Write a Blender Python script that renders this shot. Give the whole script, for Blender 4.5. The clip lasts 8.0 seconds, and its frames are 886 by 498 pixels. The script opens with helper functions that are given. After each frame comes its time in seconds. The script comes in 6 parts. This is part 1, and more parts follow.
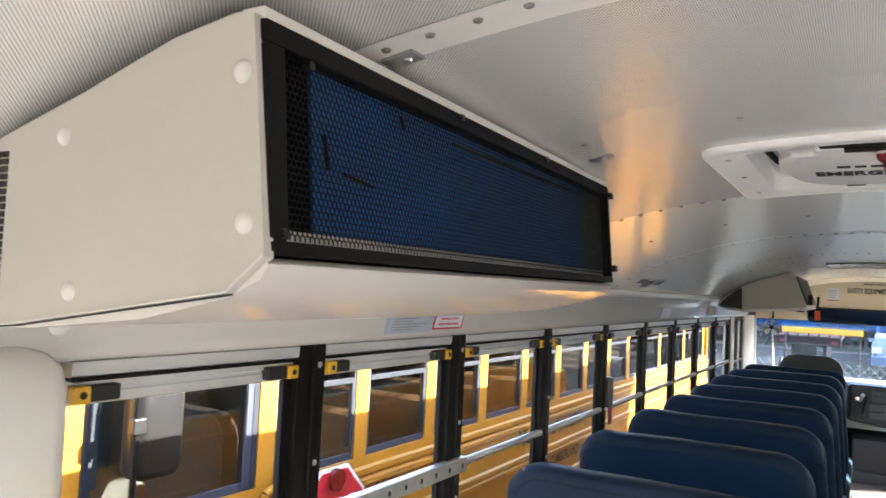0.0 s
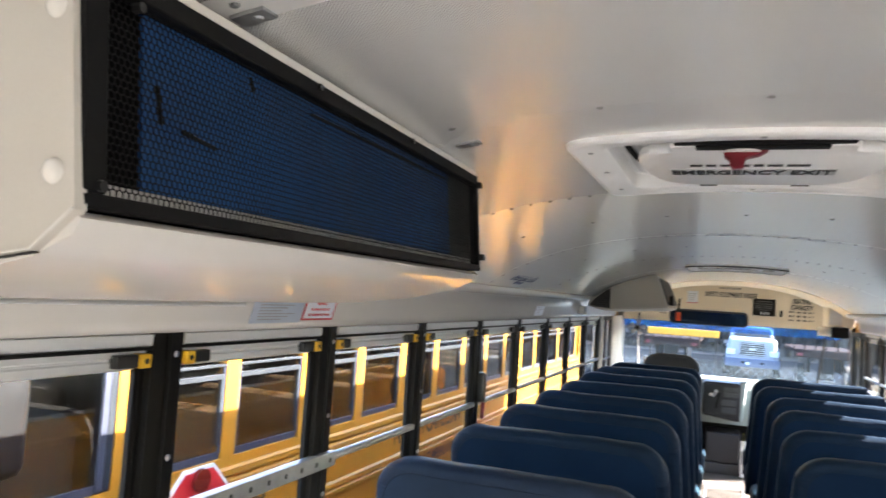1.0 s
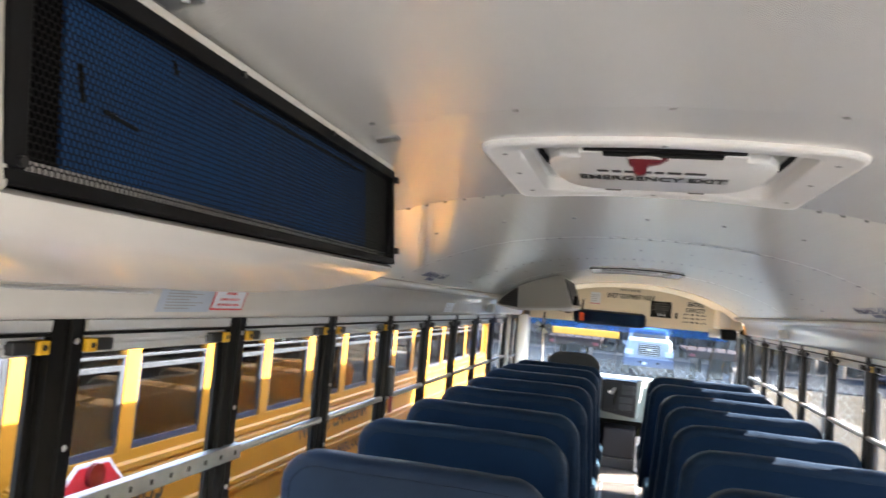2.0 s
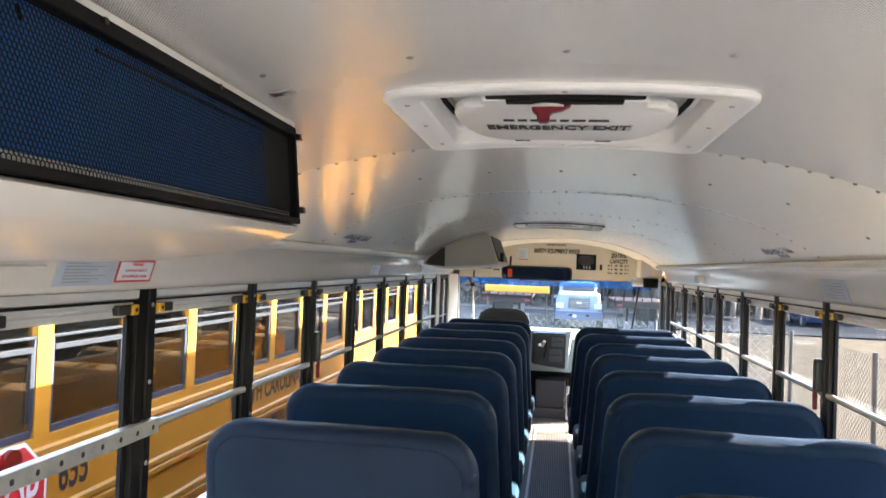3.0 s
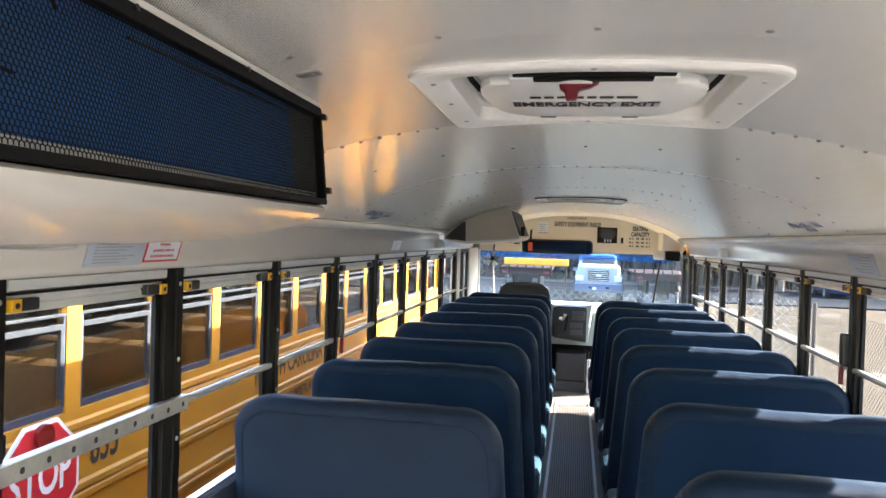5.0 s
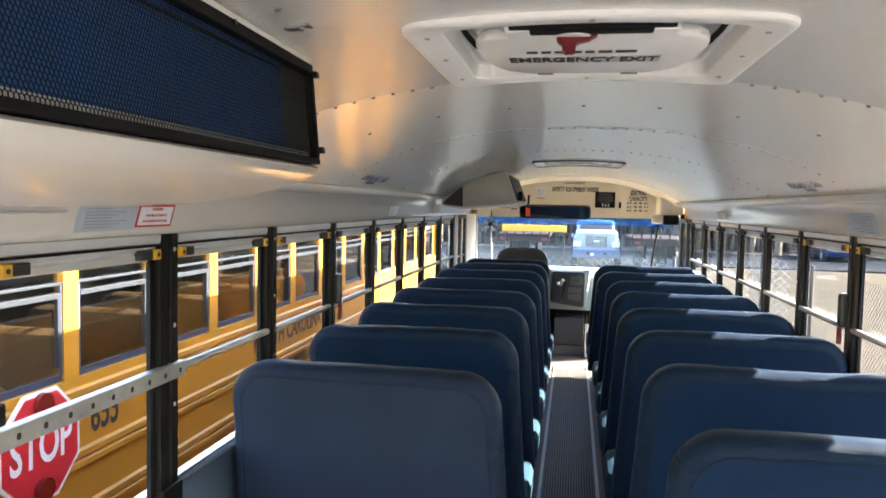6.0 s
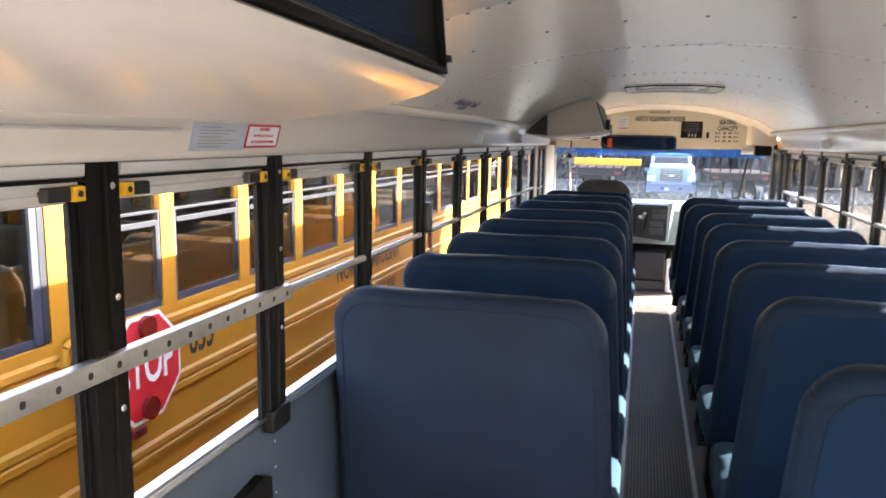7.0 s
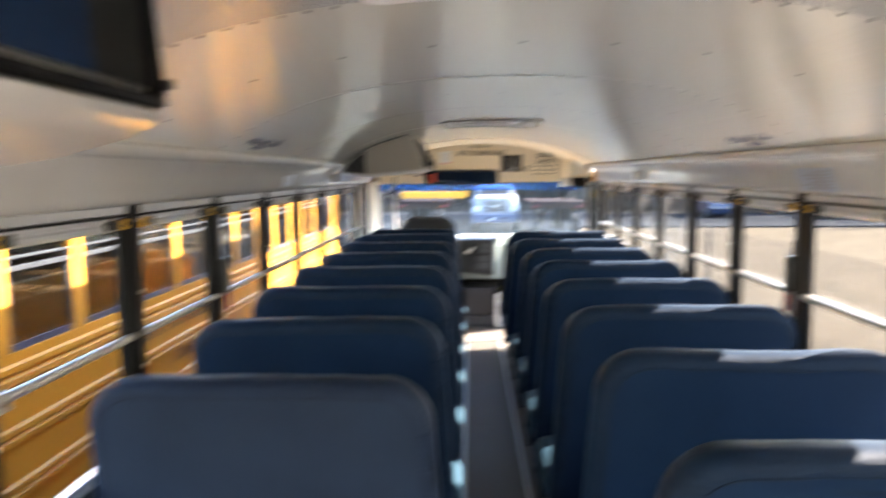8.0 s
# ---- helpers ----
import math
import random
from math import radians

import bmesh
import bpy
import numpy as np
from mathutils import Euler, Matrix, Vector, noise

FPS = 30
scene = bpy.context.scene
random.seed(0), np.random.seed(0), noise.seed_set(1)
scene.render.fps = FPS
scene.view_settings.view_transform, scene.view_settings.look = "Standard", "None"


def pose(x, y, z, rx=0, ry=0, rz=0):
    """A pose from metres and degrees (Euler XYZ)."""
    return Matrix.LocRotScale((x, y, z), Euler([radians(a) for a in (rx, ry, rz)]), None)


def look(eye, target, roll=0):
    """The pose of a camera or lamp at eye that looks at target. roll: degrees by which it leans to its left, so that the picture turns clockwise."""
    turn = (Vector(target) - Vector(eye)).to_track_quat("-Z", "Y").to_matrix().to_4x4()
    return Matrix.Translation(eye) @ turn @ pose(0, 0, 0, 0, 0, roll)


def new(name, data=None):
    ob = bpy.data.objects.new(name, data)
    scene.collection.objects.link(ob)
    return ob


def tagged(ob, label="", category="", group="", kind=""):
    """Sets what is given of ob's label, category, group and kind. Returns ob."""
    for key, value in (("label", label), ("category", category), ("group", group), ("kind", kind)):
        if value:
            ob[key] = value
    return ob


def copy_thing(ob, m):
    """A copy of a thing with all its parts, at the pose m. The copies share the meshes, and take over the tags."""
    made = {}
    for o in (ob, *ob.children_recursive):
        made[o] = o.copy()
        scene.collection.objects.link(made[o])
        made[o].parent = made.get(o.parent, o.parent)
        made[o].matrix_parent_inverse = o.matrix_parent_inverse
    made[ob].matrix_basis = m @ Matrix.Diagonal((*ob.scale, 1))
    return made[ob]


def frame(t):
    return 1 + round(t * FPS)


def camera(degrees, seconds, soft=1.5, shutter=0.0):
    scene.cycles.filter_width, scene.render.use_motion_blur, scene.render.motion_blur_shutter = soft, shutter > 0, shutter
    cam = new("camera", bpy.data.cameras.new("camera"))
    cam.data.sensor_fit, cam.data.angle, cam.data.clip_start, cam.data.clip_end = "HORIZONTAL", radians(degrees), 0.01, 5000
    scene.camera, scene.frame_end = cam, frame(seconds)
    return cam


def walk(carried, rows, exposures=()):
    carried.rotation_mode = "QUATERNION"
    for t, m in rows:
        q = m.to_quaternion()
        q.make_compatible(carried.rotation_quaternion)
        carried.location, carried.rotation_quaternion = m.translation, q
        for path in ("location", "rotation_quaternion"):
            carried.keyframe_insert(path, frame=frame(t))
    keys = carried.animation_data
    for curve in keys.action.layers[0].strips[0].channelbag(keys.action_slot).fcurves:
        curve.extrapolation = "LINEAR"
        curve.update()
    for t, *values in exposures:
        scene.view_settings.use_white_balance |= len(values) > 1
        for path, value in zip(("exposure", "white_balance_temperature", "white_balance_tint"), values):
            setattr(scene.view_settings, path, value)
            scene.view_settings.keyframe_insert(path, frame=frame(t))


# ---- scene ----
cam = camera(62.5, 8.0, shutter=0.5)
EXPOSURES = [(0, 4.58, 6480, 13), (2, 4.62, 6560, 14), (4, 4.63, 6650, 13), (6, 4.66, 6760, 12), (7, 4.78, 7080, 20), (7.5, 4.82, 7080, 20), (8, 4.68, 7050, 16)]
PATH = [
    (0, (-0.064, -0.007, 1.707), (-1.076, 1.715, 1.809), 2.8),
    (0.5, (-0.066, 0.014, 1.694), (-0.988, 1.786, 1.797), 3.0),
    (1, (-0.045, 0.029, 1.683), (-0.774, 1.888, 1.804), 3.7),
    (1.5, (-0.045, 0.017, 1.681), (-0.652, 1.917, 1.819), 5.0),
    (2, (-0.043, 0.002, 1.675), (-0.541, 1.935, 1.806), 5.1),
    (2.2, (-0.039, 0.01, 1.672), (-0.454, 1.962, 1.802), 4.5),
    (3.3, (0.003, 0.034, 1.662), (-0.302, 2.011, 1.669), 2.1),
    (3.5, (-0.003, 0.036, 1.662), (-0.308, 2.013, 1.654), 2.2),
    (4, (-0.009, 0.038, 1.662), (-0.339, 2.01, 1.635), 2.2),
    (4.5, (-0.019, 0.025, 1.68), (-0.378, 1.993, 1.655), 2.0),
    (6, (-0.02, 0.053, 1.66), (-0.369, 2.019, 1.539), 1.2),
    (6.5, (-0.065, 0.055, 1.65), (-0.472, 2.001, 1.437), 1.4),
    (7, (-0.15, 0.101, 1.62), (-0.668, 2.01, 1.319), 1.0),
    (7.5, (-0.174, 0.292, 1.619), (-0.732, 2.185, 1.291), -0.1),
    (8, (-0.133, 0.501, 1.65), (-0.206, 2.488, 1.444), -0.4),
]
walk(cam, [(t, look(eye, target, roll)) for t, eye, target, roll in PATH], EXPOSURES)

# ---- light ----
SUN_AZ, SUN_EL = radians(20.0), radians(29.8)
world = bpy.data.worlds.new("sky")
scene.world = world
world.use_nodes = True
_sky = world.node_tree.nodes.new("ShaderNodeTexSky")
_sky.sky_type, _sky.sun_disc, _sky.sun_elevation, _sky.sun_rotation = "NISHITA", False, SUN_EL, radians(70.0)
world.node_tree.links.new(_sky.outputs[0], world.node_tree.nodes["Background"].inputs[0])
world.node_tree.nodes["Background"].inputs[1].default_value = 0.15
sun = new("sun", bpy.data.lights.new("sun", "SUN"))
sun.data.energy, sun.data.angle, sun.data.color = 5.0, radians(0.53), (1.0, 0.94, 0.85)
_d = Vector((math.cos(SUN_EL) * math.cos(SUN_AZ), math.cos(SUN_EL) * math.sin(SUN_AZ), math.sin(SUN_EL)))
sun.matrix_world = look(_d * 40, (0, 0, 0))


def fill_lamp(x, y, z, toward, width, height, watts):
    """Fill lamp added in one glazed opening, to strengthen the daylight indoors."""
    d = bpy.data.lights.new("window_daylight", "AREA")
    d.shape, d.size, d.size_y, d.energy, d.color = "RECTANGLE", width, height, watts, (1.0, 0.97, 0.92)
    new("window_daylight", d).matrix_world = look((x, y, z), toward)


# added fill behind the view: three rear openings, then two right-hand bays
for _x, _w in ((-0.74, 0.54), (0.0, 0.62), (0.74, 0.54)):
    fill_lamp(_x, -0.612, 1.02, (_x, 1.0, 1.02), _w, 0.70, 0.13)
for _y, _w in ((0.22, 0.72), (0.94, 0.50)):
    fill_lamp(1.138, _y, 1.19, (0.0, _y, 1.19), _w, 0.62, 0.11)


# ---- materials ----
def mat(name, color, rough=0.6, metal=0.0, vary=0.12, scale=6.0, fine=140.0, bump=0.15, depth=0.002, stain=0.0, coat=0.0, island=0.0, per_object=0.0, spec=0.5):
    """A painted or plain surface with broad and fine variation of tone and roughness, and fine relief."""
    m = bpy.data.materials.new(name)
    m.use_nodes = True
    nt, p = m.node_tree, m.node_tree.nodes["Principled BSDF"]
    N, L = nt.nodes.new, nt.links.new
    co = N("ShaderNodeTexCoord")
    big, small = N("ShaderNodeTexNoise"), N("ShaderNodeTexNoise")
    for n, s, d in ((big, scale, 5.0), (small, fine, 3.0)):
        n.inputs["Scale"].default_value, n.inputs["Detail"].default_value = s, d
        L(co.outputs["Object"], n.inputs["Vector"])
    mixn = N("ShaderNodeMath")
    mixn.operation = "MULTIPLY_ADD"
    L(big.outputs["Fac"], mixn.inputs[0])
    mixn.inputs[1].default_value = 0.65
    sm = N("ShaderNodeMath")
    sm.operation = "MULTIPLY"
    L(small.outputs["Fac"], sm.inputs[0])
    sm.inputs[1].default_value = 0.35
    L(sm.outputs[0], mixn.inputs[2])
    ramp = N("ShaderNodeMapRange")
    L(mixn.outputs[0], ramp.inputs["Value"])
    ramp.inputs["From Min"].default_value, ramp.inputs["From Max"].default_value = 0.3, 0.7
    ramp.inputs["To Min"].default_value, ramp.inputs["To Max"].default_value = 1.0 - vary, 1.0 + vary
    tone = N("ShaderNodeVectorMath")
    tone.operation = "SCALE"
    tone.inputs[0].default_value = color
    last = ramp.outputs[0]
    if per_object:
        info, k = N("ShaderNodeObjectInfo"), N("ShaderNodeMath")
        k.operation = "MULTIPLY_ADD"
        L(info.outputs["Random"], k.inputs[0])
        k.inputs[1].default_value, k.inputs[2].default_value = per_object, 1 - per_object / 2
        k2 = N("ShaderNodeMath")
        k2.operation = "MULTIPLY"
        L(k.outputs[0], k2.inputs[0]), L(last, k2.inputs[1])
        last = k2.outputs[0]
    if island:
        geo, k = N("ShaderNodeNewGeometry"), N("ShaderNodeMath")
        k.operation = "MULTIPLY_ADD"
        L(geo.outputs["Random Per Island"], k.inputs[0])
        k.inputs[1].default_value, k.inputs[2].default_value = island, 1 - island / 2
        k2 = N("ShaderNodeMath")
        k2.operation = "MULTIPLY"
        L(k.outputs[0], k2.inputs[0]), L(last, k2.inputs[1])
        last = k2.outputs[0]
    L(last, tone.inputs["Scale"])
    out = tone.outputs[0]
    if stain:
        st, mr, mx = N("ShaderNodeTexNoise"), N("ShaderNodeMapRange"), N("ShaderNodeMix")
        st.inputs["Scale"].default_value, st.inputs["Detail"].default_value = scale * 0.6, 8.0
        L(co.outputs["Object"], st.inputs["Vector"])
        L(st.outputs["Fac"], mr.inputs["Value"])
        mr.inputs["From Min"].default_value, mr.inputs["From Max"].default_value = 0.56, 0.72
        mr.inputs["To Max"].default_value = stain
        mx.data_type = "RGBA"
        L(mr.outputs[0], mx.inputs["Factor"]), L(out, mx.inputs["A"])
        mx.inputs["B"].default_value = (*[c * 0.45 + 0.01 for c in color], 1)
        out = mx.outputs["Result"]
    L(out, p.inputs["Base Color"])
    rr = N("ShaderNodeMapRange")
    L(mixn.outputs[0], rr.inputs["Value"])
    rr.inputs["From Min"].default_value, rr.inputs["From Max"].default_value = 0.3, 0.7
    lo, hi = max(0.03, rough - 0.08), min(1.0, rough + 0.08)
    if lo < 0.285 < hi:
        lo, hi = (0.29, hi) if rough >= 0.28 else (lo, 0.265)
    rr.inputs["To Min"].default_value, rr.inputs["To Max"].default_value = lo, hi
    L(rr.outputs[0], p.inputs["Roughness"])
    p.inputs["Metallic"].default_value = metal
    p.inputs["Specular IOR Level"].default_value = spec
    p.inputs["Coat Weight"].default_value = coat
    if bump:
        b = N("ShaderNodeBump")
        b.inputs["Strength"].default_value, b.inputs["Distance"].default_value = bump, depth
        L(small.outputs["Fac"], b.inputs["Height"])
        L(b.outputs[0], p.inputs["Normal"])
    return m


def ceiling_metal():
    """Perforated aluminium sheet: a hexagonal field of small holes, by the sheet's own length and width."""
    m = mat("perforated_aluminium", (0.95, 0.95, 0.925), 0.24, 0.36, 0.02, 0.8, 3.0, 0.0)
    nt, p = m.node_tree, m.node_tree.nodes["Principled BSDF"]
    N, L = nt.nodes.new, nt.links.new
    uv = N("ShaderNodeUVMap")
    uv.uv_map = "sheet"
    vs = N("ShaderNodeVectorMath")
    vs.operation = "SCALE"
    vs.inputs["Scale"].default_value = 1 / 0.0046
    L(uv.outputs[0], vs.inputs[0])
    sep = N("ShaderNodeSeparateXYZ")
    L(vs.outputs[0], sep.inputs[0])

    def m1(op, a, b=None):
        n = N("ShaderNodeMath")
        n.operation = op
        for i, v in enumerate((a, b)):
            if v is None:
                continue
            if isinstance(v, (int, float)):
                n.inputs[i].default_value = v
            else:
                L(v, n.inputs[i])
        return n.outputs[0]

    a = m1("COSINE", m1("MULTIPLY", m1("ADD", sep.outputs[0], sep.outputs[1]), math.pi))
    b = m1("COSINE", m1("MULTIPLY", m1("SUBTRACT", sep.outputs[0], sep.outputs[1]), math.pi))
    prod = m1("MULTIPLY", m1("MULTIPLY", a, a), m1("MULTIPLY", b, b))
    hole = N("ShaderNodeMapRange")
    L(prod, hole.inputs["Value"])
    hole.inputs["From Min"].default_value, hole.inputs["From Max"].default_value = 0.42, 0.62
    mx = N("ShaderNodeMix")
    mx.data_type = "RGBA"
    old = p.inputs["Base Color"].links[0].from_socket
    L(hole.outputs[0], mx.inputs["Factor"]), L(old, mx.inputs["A"])
    mx.inputs["B"].default_value = (0.17, 0.165, 0.155, 1)
    L(mx.outputs["Result"], p.inputs["Base Color"])
    ripples(m)
    return m


def ripples(m, across=12.0):
    """Faint lengthwise waves of a rolled sheet."""
    nt, p = m.node_tree, m.node_tree.nodes["Principled BSDF"]
    N, L = nt.nodes.new, nt.links.new
    wav, mp, tc, b2 = N("ShaderNodeTexNoise"), N("ShaderNodeMapping"), N("ShaderNodeTexCoord"), N("ShaderNodeBump")
    wav.inputs["Scale"].default_value, wav.inputs["Detail"].default_value = 1.0, 2.2
    mp.inputs["Scale"].default_value = (across, 0.1, 0.0)
    L(tc.outputs["Object"], mp.inputs["Vector"]), L(mp.outputs[0], wav.inputs["Vector"])
    b2.inputs["Strength"].default_value, b2.inputs["Distance"].default_value = 0.4, 0.005
    L(wav.outputs["Fac"], b2.inputs["Height"])
    L(b2.outputs[0], p.inputs["Normal"])
    tg = N("ShaderNodeTangent")
    tg.direction_type, tg.uv_map = "UV_MAP", "sheet"
    L(tg.outputs[0], p.inputs["Tangent"])
    p.inputs["Anisotropic"].default_value, p.inputs["Anisotropic Rotation"].default_value = 0.6, 0.25
    return m


def glass_mat(name, tint=(1, 1, 1), rough=0.0, mirror=0.03, edge=0.9):
    m = bpy.data.materials.new(name)
    m.use_nodes = True
    nt = m.node_tree
    nt.nodes.remove(nt.nodes["Principled BSDF"])
    tr, gl, mx = nt.nodes.new("ShaderNodeBsdfTransparent"), nt.nodes.new("ShaderNodeBsdfGlossy"), nt.nodes.new("ShaderNodeMixShader")
    lw, pw, fr = nt.nodes.new("ShaderNodeLayerWeight"), nt.nodes.new("ShaderNodeMath"), nt.nodes.new("ShaderNodeMath")
    pw.operation, fr.operation = "POWER", "MULTIPLY_ADD"
    pw.inputs[1].default_value, fr.inputs[1].default_value, fr.inputs[2].default_value = 5.0, edge, mirror
    nt.links.new(lw.outputs["Facing"], pw.inputs[0]), nt.links.new(pw.outputs[0], fr.inputs[0])
    tr.inputs[0].default_value = (*tint, 1)
    gl.inputs["Roughness"].default_value = rough
    nt.links.new(fr.outputs[0], mx.inputs[0])
    nt.links.new(tr.outputs[0], mx.inputs[1]), nt.links.new(gl.outputs[0], mx.inputs[2])
    nt.links.new(mx.outputs[0], nt.nodes["Material Output"].inputs[0])
    return m


CREAM = mat("cream_paint", (0.71, 0.69, 0.65), 0.36, 0, 0.03, 1.5, 12, 0.0)
_p = CREAM.node_tree.nodes["Principled BSDF"]
_p.inputs["Coat Weight"].default_value, _p.inputs["Coat Roughness"].default_value = 0.28, 0.16
CREAM_PANEL = mat("cream_powder_coat", (0.53, 0.505, 0.455), 0.5, 0, 0.04, 3, 420, 0.2, 0.0008)
CEIL = ceiling_metal()
CEIL_PLAIN = ripples(mat("plain_aluminium_sheet", (0.97, 0.958, 0.885), 0.24, 0.34, 0.0, 1.2, 9, 0.0, spec=0.12), 20.0)
CEIL_STRIP = mat("painted_joint_strip", (0.86, 0.85, 0.82), 0.45, 0.2, 0.03, 3, 40, 0.05)
ALU = mat("aluminium", (0.62, 0.62, 0.61), 0.3, 1.0, 0.05, 3, 14, 0.0)
BRUSHED = mat("brushed_strip", (0.80, 0.81, 0.81), 0.42, 0.5, 0.10, 2.5, 7, 0.0)
MESHBLACK = mat("black_powder_coat", (0.0075, 0.0075, 0.008), 0.6, 0, 0.15, 9, 160, 0.05, spec=0.12)
SATIN = mat("satin_aluminium_tube", (0.40, 0.40, 0.39), 0.42, 0.7, 0.08, 6, 60, 0.05)
RIVET = mat("dull_rivet", (0.20, 0.20, 0.19), 0.5, 0.3, 0.05, 9, 60, 0.0, spec=0.2)
ALU_DULL = mat("dull_galvanised_steel", (0.42, 0.43, 0.44), 0.45, 0.9, 0.18, 18, 90, 0.15)
for _m, _r in ((CEIL, 0.26), (CEIL_PLAIN, 0.22), (ALU, 0.3), (BRUSHED, 0.4), (CREAM, 0.25)):
    # sheet metal of even gloss
    _p = _m.node_tree.nodes["Principled BSDF"].inputs["Roughness"]
    _m.node_tree.links.remove(_p.links[0])
    _p.default_value = _r
BLACK = mat("black_anodised", (0.006, 0.0055, 0.005), 0.42, 0, 0.2, 9, 160, 0.1, spec=0.14)
BROWNALU = mat("dark_bronze_frame", (0.021, 0.0150, 0.0125), 0.45, 0.1, 0.15, 9, 160, 0.1, spec=0.25)
BLACK_GLOSS = mat("black_plastic", (0.012, 0.012, 0.012), 0.3, 0, 0.15, 9, 200, 0.05)
RUBBER_GROOVE = mat("groove_shade_rubber", (0.014, 0.013, 0.012), 0.7, 0, 0.2, 5, 80, 0.1)
RUBBER = mat("ribbed_rubber", (0.076, 0.067, 0.060), 0.55, 0, 0.2, 5, 80, 0.2, stain=0.3)
VINYL = mat("navy_vinyl", (0.0051, 0.0128, 0.0275), 0.5, 0, 0.18, 4, 420, 0.35, 0.0012, per_object=0.2, spec=0.04)
VINYL_TRIM = mat("navy_vinyl_roll", (0.0062, 0.0125, 0.0235), 0.48, 0, 0.2, 9, 420, 0.35, 0.0012, spec=0.05)
VINYL_FADED = mat("faded_grey_blue_vinyl", (0.0114, 0.0176, 0.0292), 0.5, 0, 0.18, 4, 420, 0.35, 0.0012, spec=0.06)
# lighter than the backs: sun on the cushions is put into the colour
VINYL_CUSHION = mat("sunlit_vinyl_cushion", (0.0110, 0.0260, 0.0390), 0.5, 0, 0.2, 6, 420, 0.35, 0.0012, spec=0.05)
FADED_TRIM = mat("faded_vinyl_roll", (0.0105, 0.0160, 0.0275), 0.5, 0, 0.2, 9, 420, 0.35, 0.0012, spec=0.06)
PIPING = mat("worn_grey_welt", (0.0062, 0.0100, 0.0175), 0.6, 0, 0.25, 14, 300, 0.1, spec=0.05)
for _m, _k, _s in ((VINYL, 0.35, 0), (VINYL_FADED, 0.35, 0), (VINYL_TRIM, 0.8, 1), (FADED_TRIM, 0.8, 1)):
    # soft wrinkles and dents of the upholstery
    _nt = _m.node_tree
    _n, _b, _t = _nt.nodes.new("ShaderNodeTexNoise"), _nt.nodes.new("ShaderNodeBump"), _nt.nodes.new("ShaderNodeTexCoord")
    _n.inputs["Scale"].default_value, _n.inputs["Detail"].default_value, _n.inputs["Distortion"].default_value = 6.0, 2.5, 0.8
    _b.inputs["Strength"].default_value, _b.inputs["Distance"].default_value = _k, 0.012
    _mp = _nt.nodes.new("ShaderNodeMapping")
    if _s:
        # short slanting creases where the cover is drawn over the edge
        _mp.inputs["Rotation"].default_value, _mp.inputs["Scale"].default_value = (0, radians(-28), 0), (0.55, 1.0, 3.4)
    _nt.links.new(_t.outputs["Object"], _mp.inputs["Vector"])
    _nt.links.new(_mp.outputs[0], _n.inputs["Vector"]), _nt.links.new(_n.outputs["Fac"], _b.inputs["Height"])
    _p = _nt.nodes["Principled BSDF"]
    _nt.links.new(_p.inputs["Normal"].links[0].from_socket, _b.inputs["Normal"])
    _nt.links.new(_b.outputs[0], _p.inputs["Normal"])
WALLBLUE = mat("blue_grey_panel", (0.042, 0.055, 0.073), 0.38, 0, 0.1, 5, 260, 0.25, 0.001)
YELLOW = mat("school_bus_yellow", (0.405, 0.180, 0.0172), 0.45, 0, 0.07, 2.5, 150, 0.03, stain=0.2, spec=0.28)
LATCH_Y = mat("yellow_plastic", (0.75, 0.42, 0.02), 0.4, 0, 0.06, 20, 200, 0.05)
BARK = mat("grey_brown_bark", (0.105, 0.082, 0.064), 0.9, 0, 0.3, 4, 40, 0.5)
WHITE = mat("white_paint", (0.76, 0.76, 0.74), 0.4, 0, 0.06, 8, 160, 0.08)
HATCH_W = mat("white_moulded_plastic", (0.77, 0.775, 0.78), 0.4, 0, 0.05, 7, 200, 0.1)
TEXTSTRIP = mat("silver_label_strip", (0.52, 0.53, 0.53), 0.35, 0.3, 0.1, 20, 200, 0)
RED = mat("red_plastic", (0.15, 0.005, 0.014), 0.35, 0, 0.1, 20, 200, 0.05)
LAMPRED = mat("dark_red_lens", (0.14, 0.008, 0.008), 0.2, 0, 0.1, 20, 200, 0.05)
STOPRED = mat("stop_red", (0.55, 0.02, 0.03), 0.4, 0, 0.1, 9, 200, 0.05)
INK = mat("black_ink", (0.02, 0.02, 0.02), 0.6, 0, 0.1, 30, 200, 0.0)
GREYINK = mat("grey_print", (0.35, 0.36, 0.38), 0.6, 0, 0.1, 30, 200, 0)
PAPER = mat("white_label", (0.76, 0.81, 0.88), 0.45, 0, 0.05, 30, 200, 0.0)
BLUEFILTER = mat("blue_filter_mat", (0.0022, 0.056, 0.190), 0.8, 0, 0.25, 12, 300, 0.5, 0.002)
DIRT = mat("sandy_gravel", (0.066, 0.056, 0.042), 0.95, 0, 0.22, 1.2, 25, 0.8, 0.03, stain=0.25, spec=0.0)
INK_DEEP = mat("matt_black_lining", (0.004, 0.004, 0.004), 0.9, 0, 0.1, 9, 100, 0.0, spec=0.05)
TAG = mat("yellow_green_cloth", (0.20, 0.19, 0.03), 0.9, 0, 0.3, 30, 200, 0.3)
COIL = mat("dull_grey_coil", (0.030, 0.033, 0.030), 0.6, 0.2, 0.3, 9, 200, 0.2)
DARKGLASS = mat("dark_bus_interior", (0.05, 0.045, 0.04), 0.6, 0, 0.3, 2, 30, 0)
NAVYTRIM = mat("dark_window_gasket", (0.03, 0.035, 0.055), 0.5, 0, 0.15, 8, 150, 0.1)
GLASS = glass_mat("window_glass", (0.74, 0.75, 0.75), 0.0, 0.012, 0.25)


